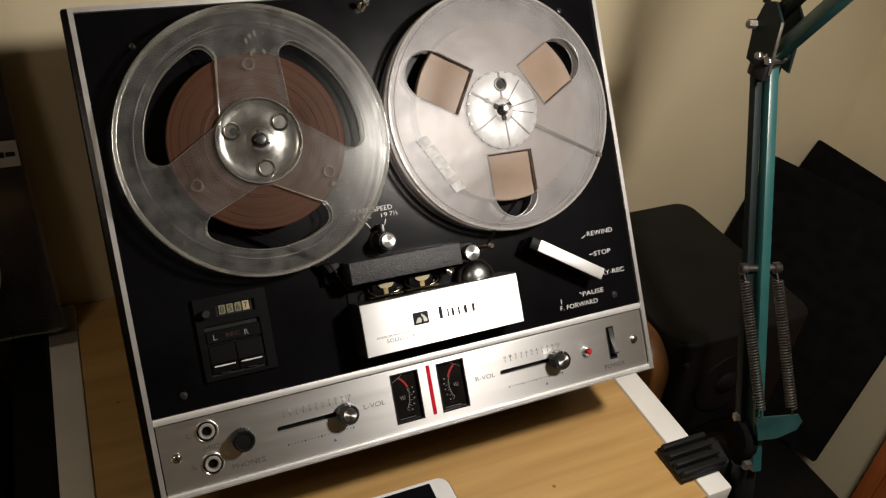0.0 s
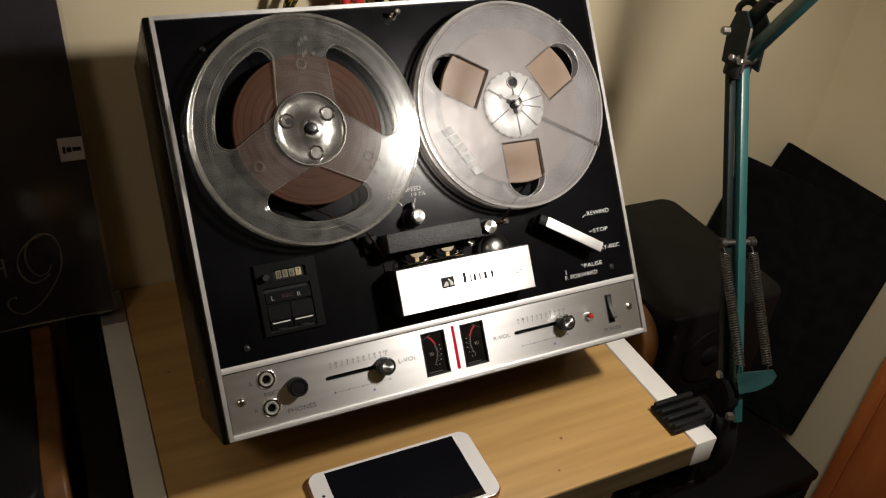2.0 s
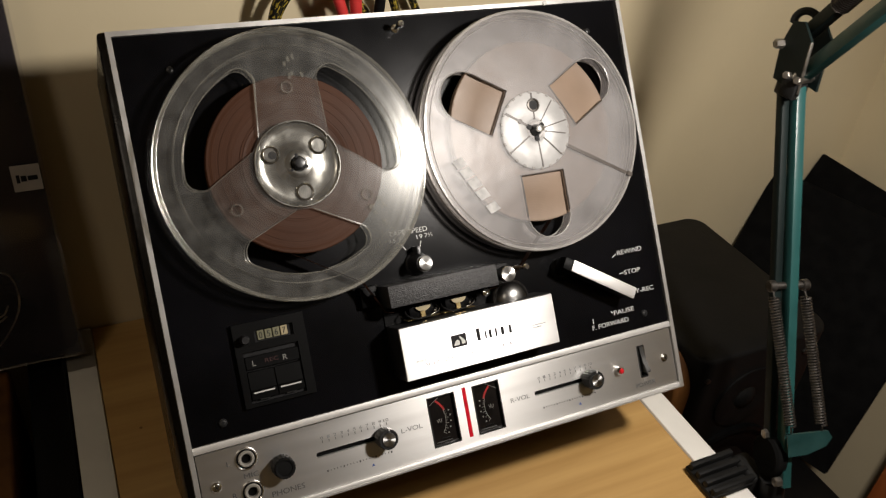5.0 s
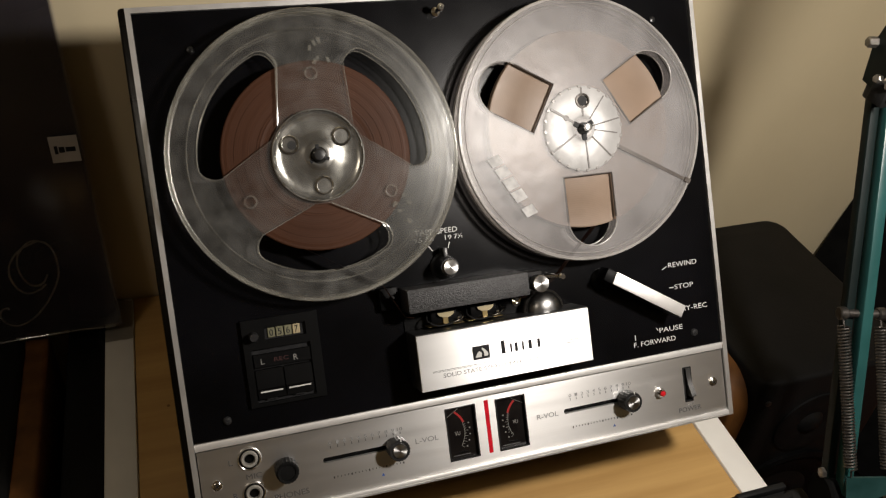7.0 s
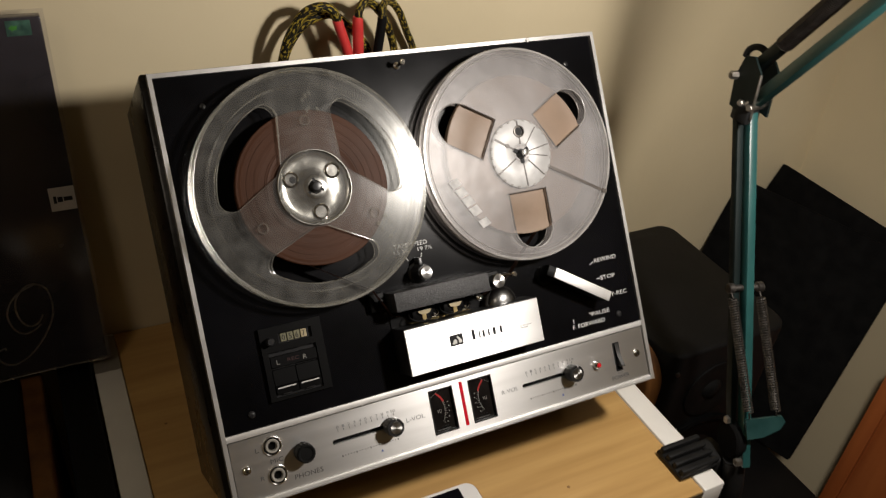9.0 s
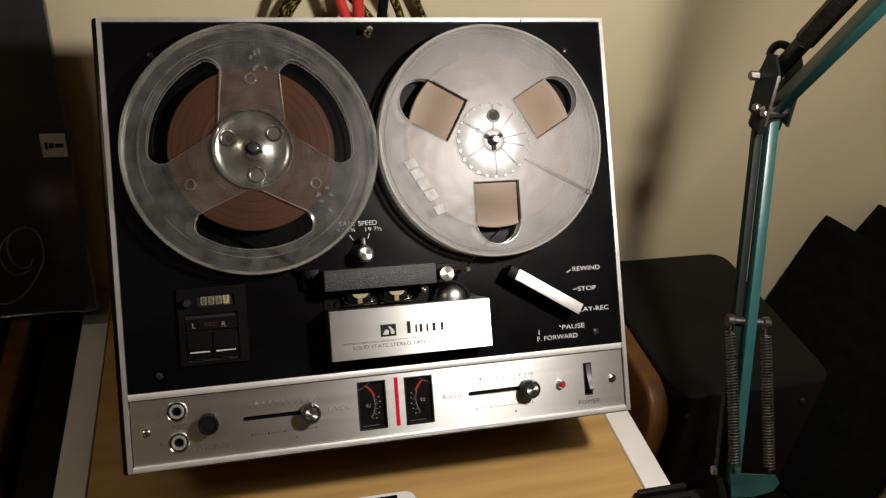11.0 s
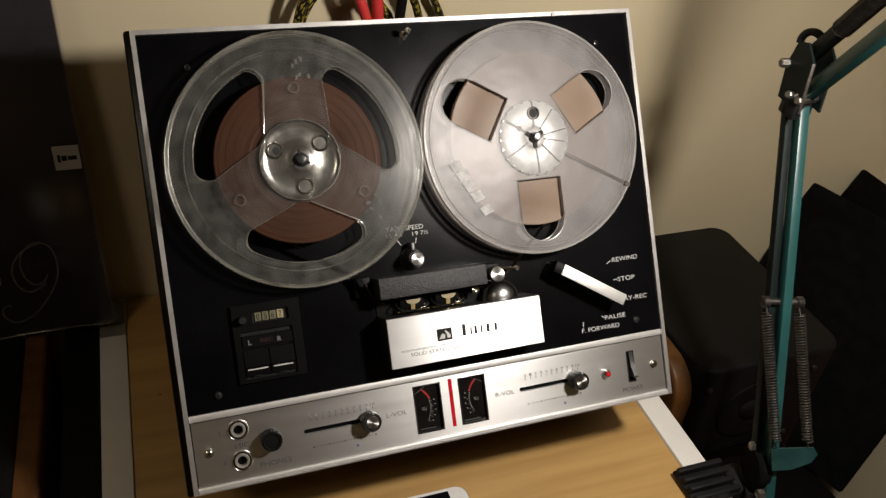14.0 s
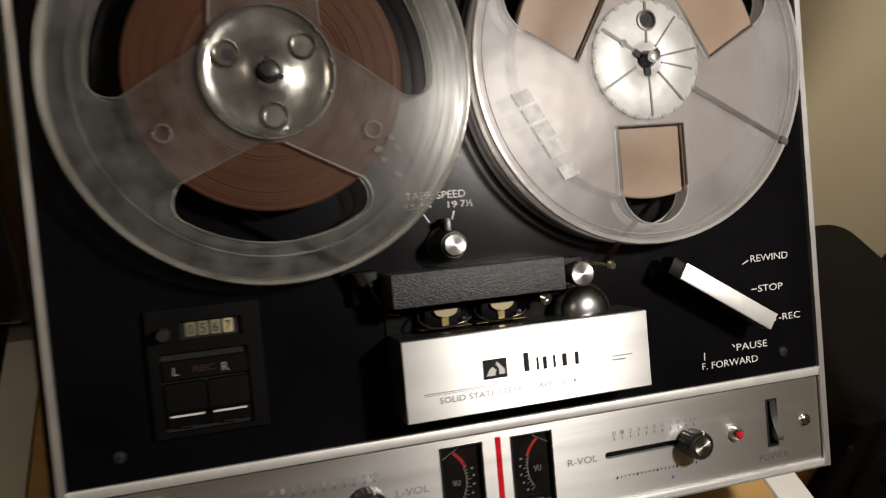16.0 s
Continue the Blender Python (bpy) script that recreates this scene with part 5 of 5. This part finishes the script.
part("door_panel", box(CX + 0.0025, CX + 0.0058, CY - 0.40, CY - 0.0265, 0.02, CZ - 0.0405, 0.001), ORANGE, cab)
part("lock", disc_between((CX + 0.003, CY - 0.047, CZ - 0.038), (CX - 0.005, CY - 0.047, CZ - 0.038), 0.0068, 24), BLACK, cab, "round black lock")

# ---- record box ----
rb = thing("record_box", pose(-0.405, 0.289, 0.7635, -5.5, 0, 0), "dark record box set in a plastic bag, leaning on the wall", "record box")
part("sleeve", box(-0.155, 0.155, 0.0, 0.012, 0.0, 0.338, 0.0012), SLEEVE, rb, "near-black printed sleeve")
part("sticker", box(0.1335, 0.1545, -0.0046, -0.0042, 0.1685, 0.191), STICKER, rb, "pale square sticker with print")
marks_ob = bmesh.new()
for x0, x1, z0, z1 in ((0.1365, 0.1390, 0.1760, 0.1830), (0.1398, 0.1440, 0.1770, 0.1820), (0.1448, 0.1520, 0.1775, 0.1815)):
    marks_ob.faces.new([marks_ob.verts.new((x, -0.0048, z)) for x, z in ((x0, z0), (x1, z0), (x1, z1), (x0, z1))])
part("sticker_print", marks_ob, INK, rb)
part("foil_sticker", box(0.129, 0.147, -0.0006, -0.0002, 0.3235, 0.3355), HOLO, rb, "small shiny green foil sticker")
gb = bmesh.new()
gb.faces.new([gb.verts.new((x, -0.0009, z)) for x, z in ((0.1305, 0.3300), (0.1340, 0.3325), (0.1340, 0.3312), (0.1372, 0.3318), (0.1366, 0.3285), (0.1338, 0.3282), (0.1336, 0.3270))])
part("foil_mark", gb, GREEN, rb, "small green foil mark", smooth=False)
# the large flowing figure 9 and a part of the letters before it
for cur in ([(0.107, 0.063), (0.102, 0.055), (0.094, 0.053), (0.088, 0.061), (0.086, 0.074), (0.089, 0.086), (0.098, 0.096), (0.106, 0.097), (0.114, 0.091), (0.117, 0.075), (0.114, 0.057), (0.103, 0.037), (0.089, 0.021), (0.075, 0.014), (0.066, 0.017), (0.062, 0.025), (0.064, 0.032), (0.069, 0.034), (0.070, 0.032)],
            [(0.106, 0.097), (0.092, 0.091), (0.082, 0.080), (0.078, 0.067), (0.081, 0.053), (0.088, 0.046), (0.097, 0.048), (0.104, 0.053)]):
    part("numeral", tube(smooth_path([(x, -0.0004, z) for x, z in cur], 6), 0.0008, 6), SLEEVE_PRINT, rb, "pale flowing numeral nine")
part("letter_bar", box(0.0655, 0.0675, -0.0006, -0.0002, 0.0575, 0.0775), SLEEVE_PRINT, rb)
part("letter_bar", box(0.0525, 0.0545, -0.0006, -0.0002, 0.0575, 0.0775), SLEEVE_PRINT, rb)
part("letter_bar", box(0.0545, 0.0655, -0.0006, -0.0002, 0.0670, 0.0682), SLEEVE_PRINT, rb)
for a, b in (((0.0335, 0.0575), (0.0335, 0.0775)), ((0.0335, 0.0775), (0.0455, 0.0575)), ((0.0455, 0.0575), (0.0455, 0.0775))):
    part("letter_bar", tube([(a[0], -0.0004, a[1]), (b[0], -0.0004, b[1])], 0.0008, 6), SLEEVE_PRINT, rb)
bg = bmesh.new()
grid = [[bg.verts.new((-0.157 + 0.315 * i / 22, -0.0025 - 0.0012 * noise.noise(Vector((i * 0.6, k * 0.5, 0))), -0.0005 + 0.345 * k / 22)) for i in range(23)] for k in range(23)]
for k in range(22):
    for i in range(22):
        bg.faces.new((grid[k][i], grid[k][i + 1], grid[k + 1][i + 1], grid[k + 1][i]))
# hazy tube draws the glint that runs along the bag's lower crease
part("bag_crease", tube([(-0.02 + 0.172 * i / 12, -0.0042 - 0.0006 * math.sin(i * 1.7), 0.0012 + 0.0008 * math.sin(i * 0.9)) for i in range(13)], 0.0007, 6), CLEAR_LIP, rb, "lower crease of the bag, its glint drawn as a pale tube")
part("plastic_bag", bg, BAG, rb, "thin crinkled plastic bag")
bf = bmesh.new()
grid = [[bf.verts.new((-0.269 + 0.029 * i / 8, 0.2765 + 0.052 * k / 10, 0.7535 + 0.012 * (1 - i / 8) * (k / 10) + 0.0016 * noise.noise(Vector((i * 0.7, k * 0.8, 3))))) for i in range(9)] for k in range(11)]
for k in range(10):
    for i in range(8):
        bf.faces.new((grid[k][i], grid[k][i + 1], grid[k + 1][i + 1], grid[k + 1][i]))
part("bag_fold", bf, BAG_SHADED, rb, "crumpled fold of the bag, tinted dark for shade on the desk rail", at=rb.matrix_basis.inverted())

# ---- the phone ----
ph = thing("phone", pose(-0.0545, -0.0215, 0.7505, 0, 0, 0), "white smartphone with dark screen lying on the desk", "phone")
b = plate([round_rect(-0.0770, 0.0770, -0.0385, 0.0385, 0.0105, 8)], 0.0, 0.0066)
es = [e for e in b.edges if len(e.link_faces) == 2 and e.calc_face_angle(0) > 1]
bmesh.ops.bevel(b, geom=es, offset=0.0018, segments=3, affect="EDGES", profile=0.5)
part("body", b, ROSE, ph, "rose-coloured metal edge")
part("front_glass", plate([round_rect(-0.0757, 0.0757, -0.0372, 0.0372, 0.0095, 8)], 0.0064, 0.0071), PHONE_WHITE, ph, "white front glass")
part("screen", plate([round_rect(-0.0605, 0.0605, -0.0345, 0.0345, 0.0003, 2)], 0.0071, 0.00725), SCREEN, ph, "dark switched-off screen")
part("front_camera", lathe([(0.0014, 0.0072), (0, 0.0073)], 12, m=pose(-0.0680, 0.012, 0)), INK, ph)
part("ear_slot", box(-0.0690, -0.0672, -0.006, 0.006, 0.0071, 0.0073), GREY, ph)
for kx in (0.014, 0.026, -0.002):
    part("side_button", box(kx - 0.005, kx + 0.005, 0.0383, 0.0391, 0.0022, 0.0046, 0.0003, 1), ROSE, ph)
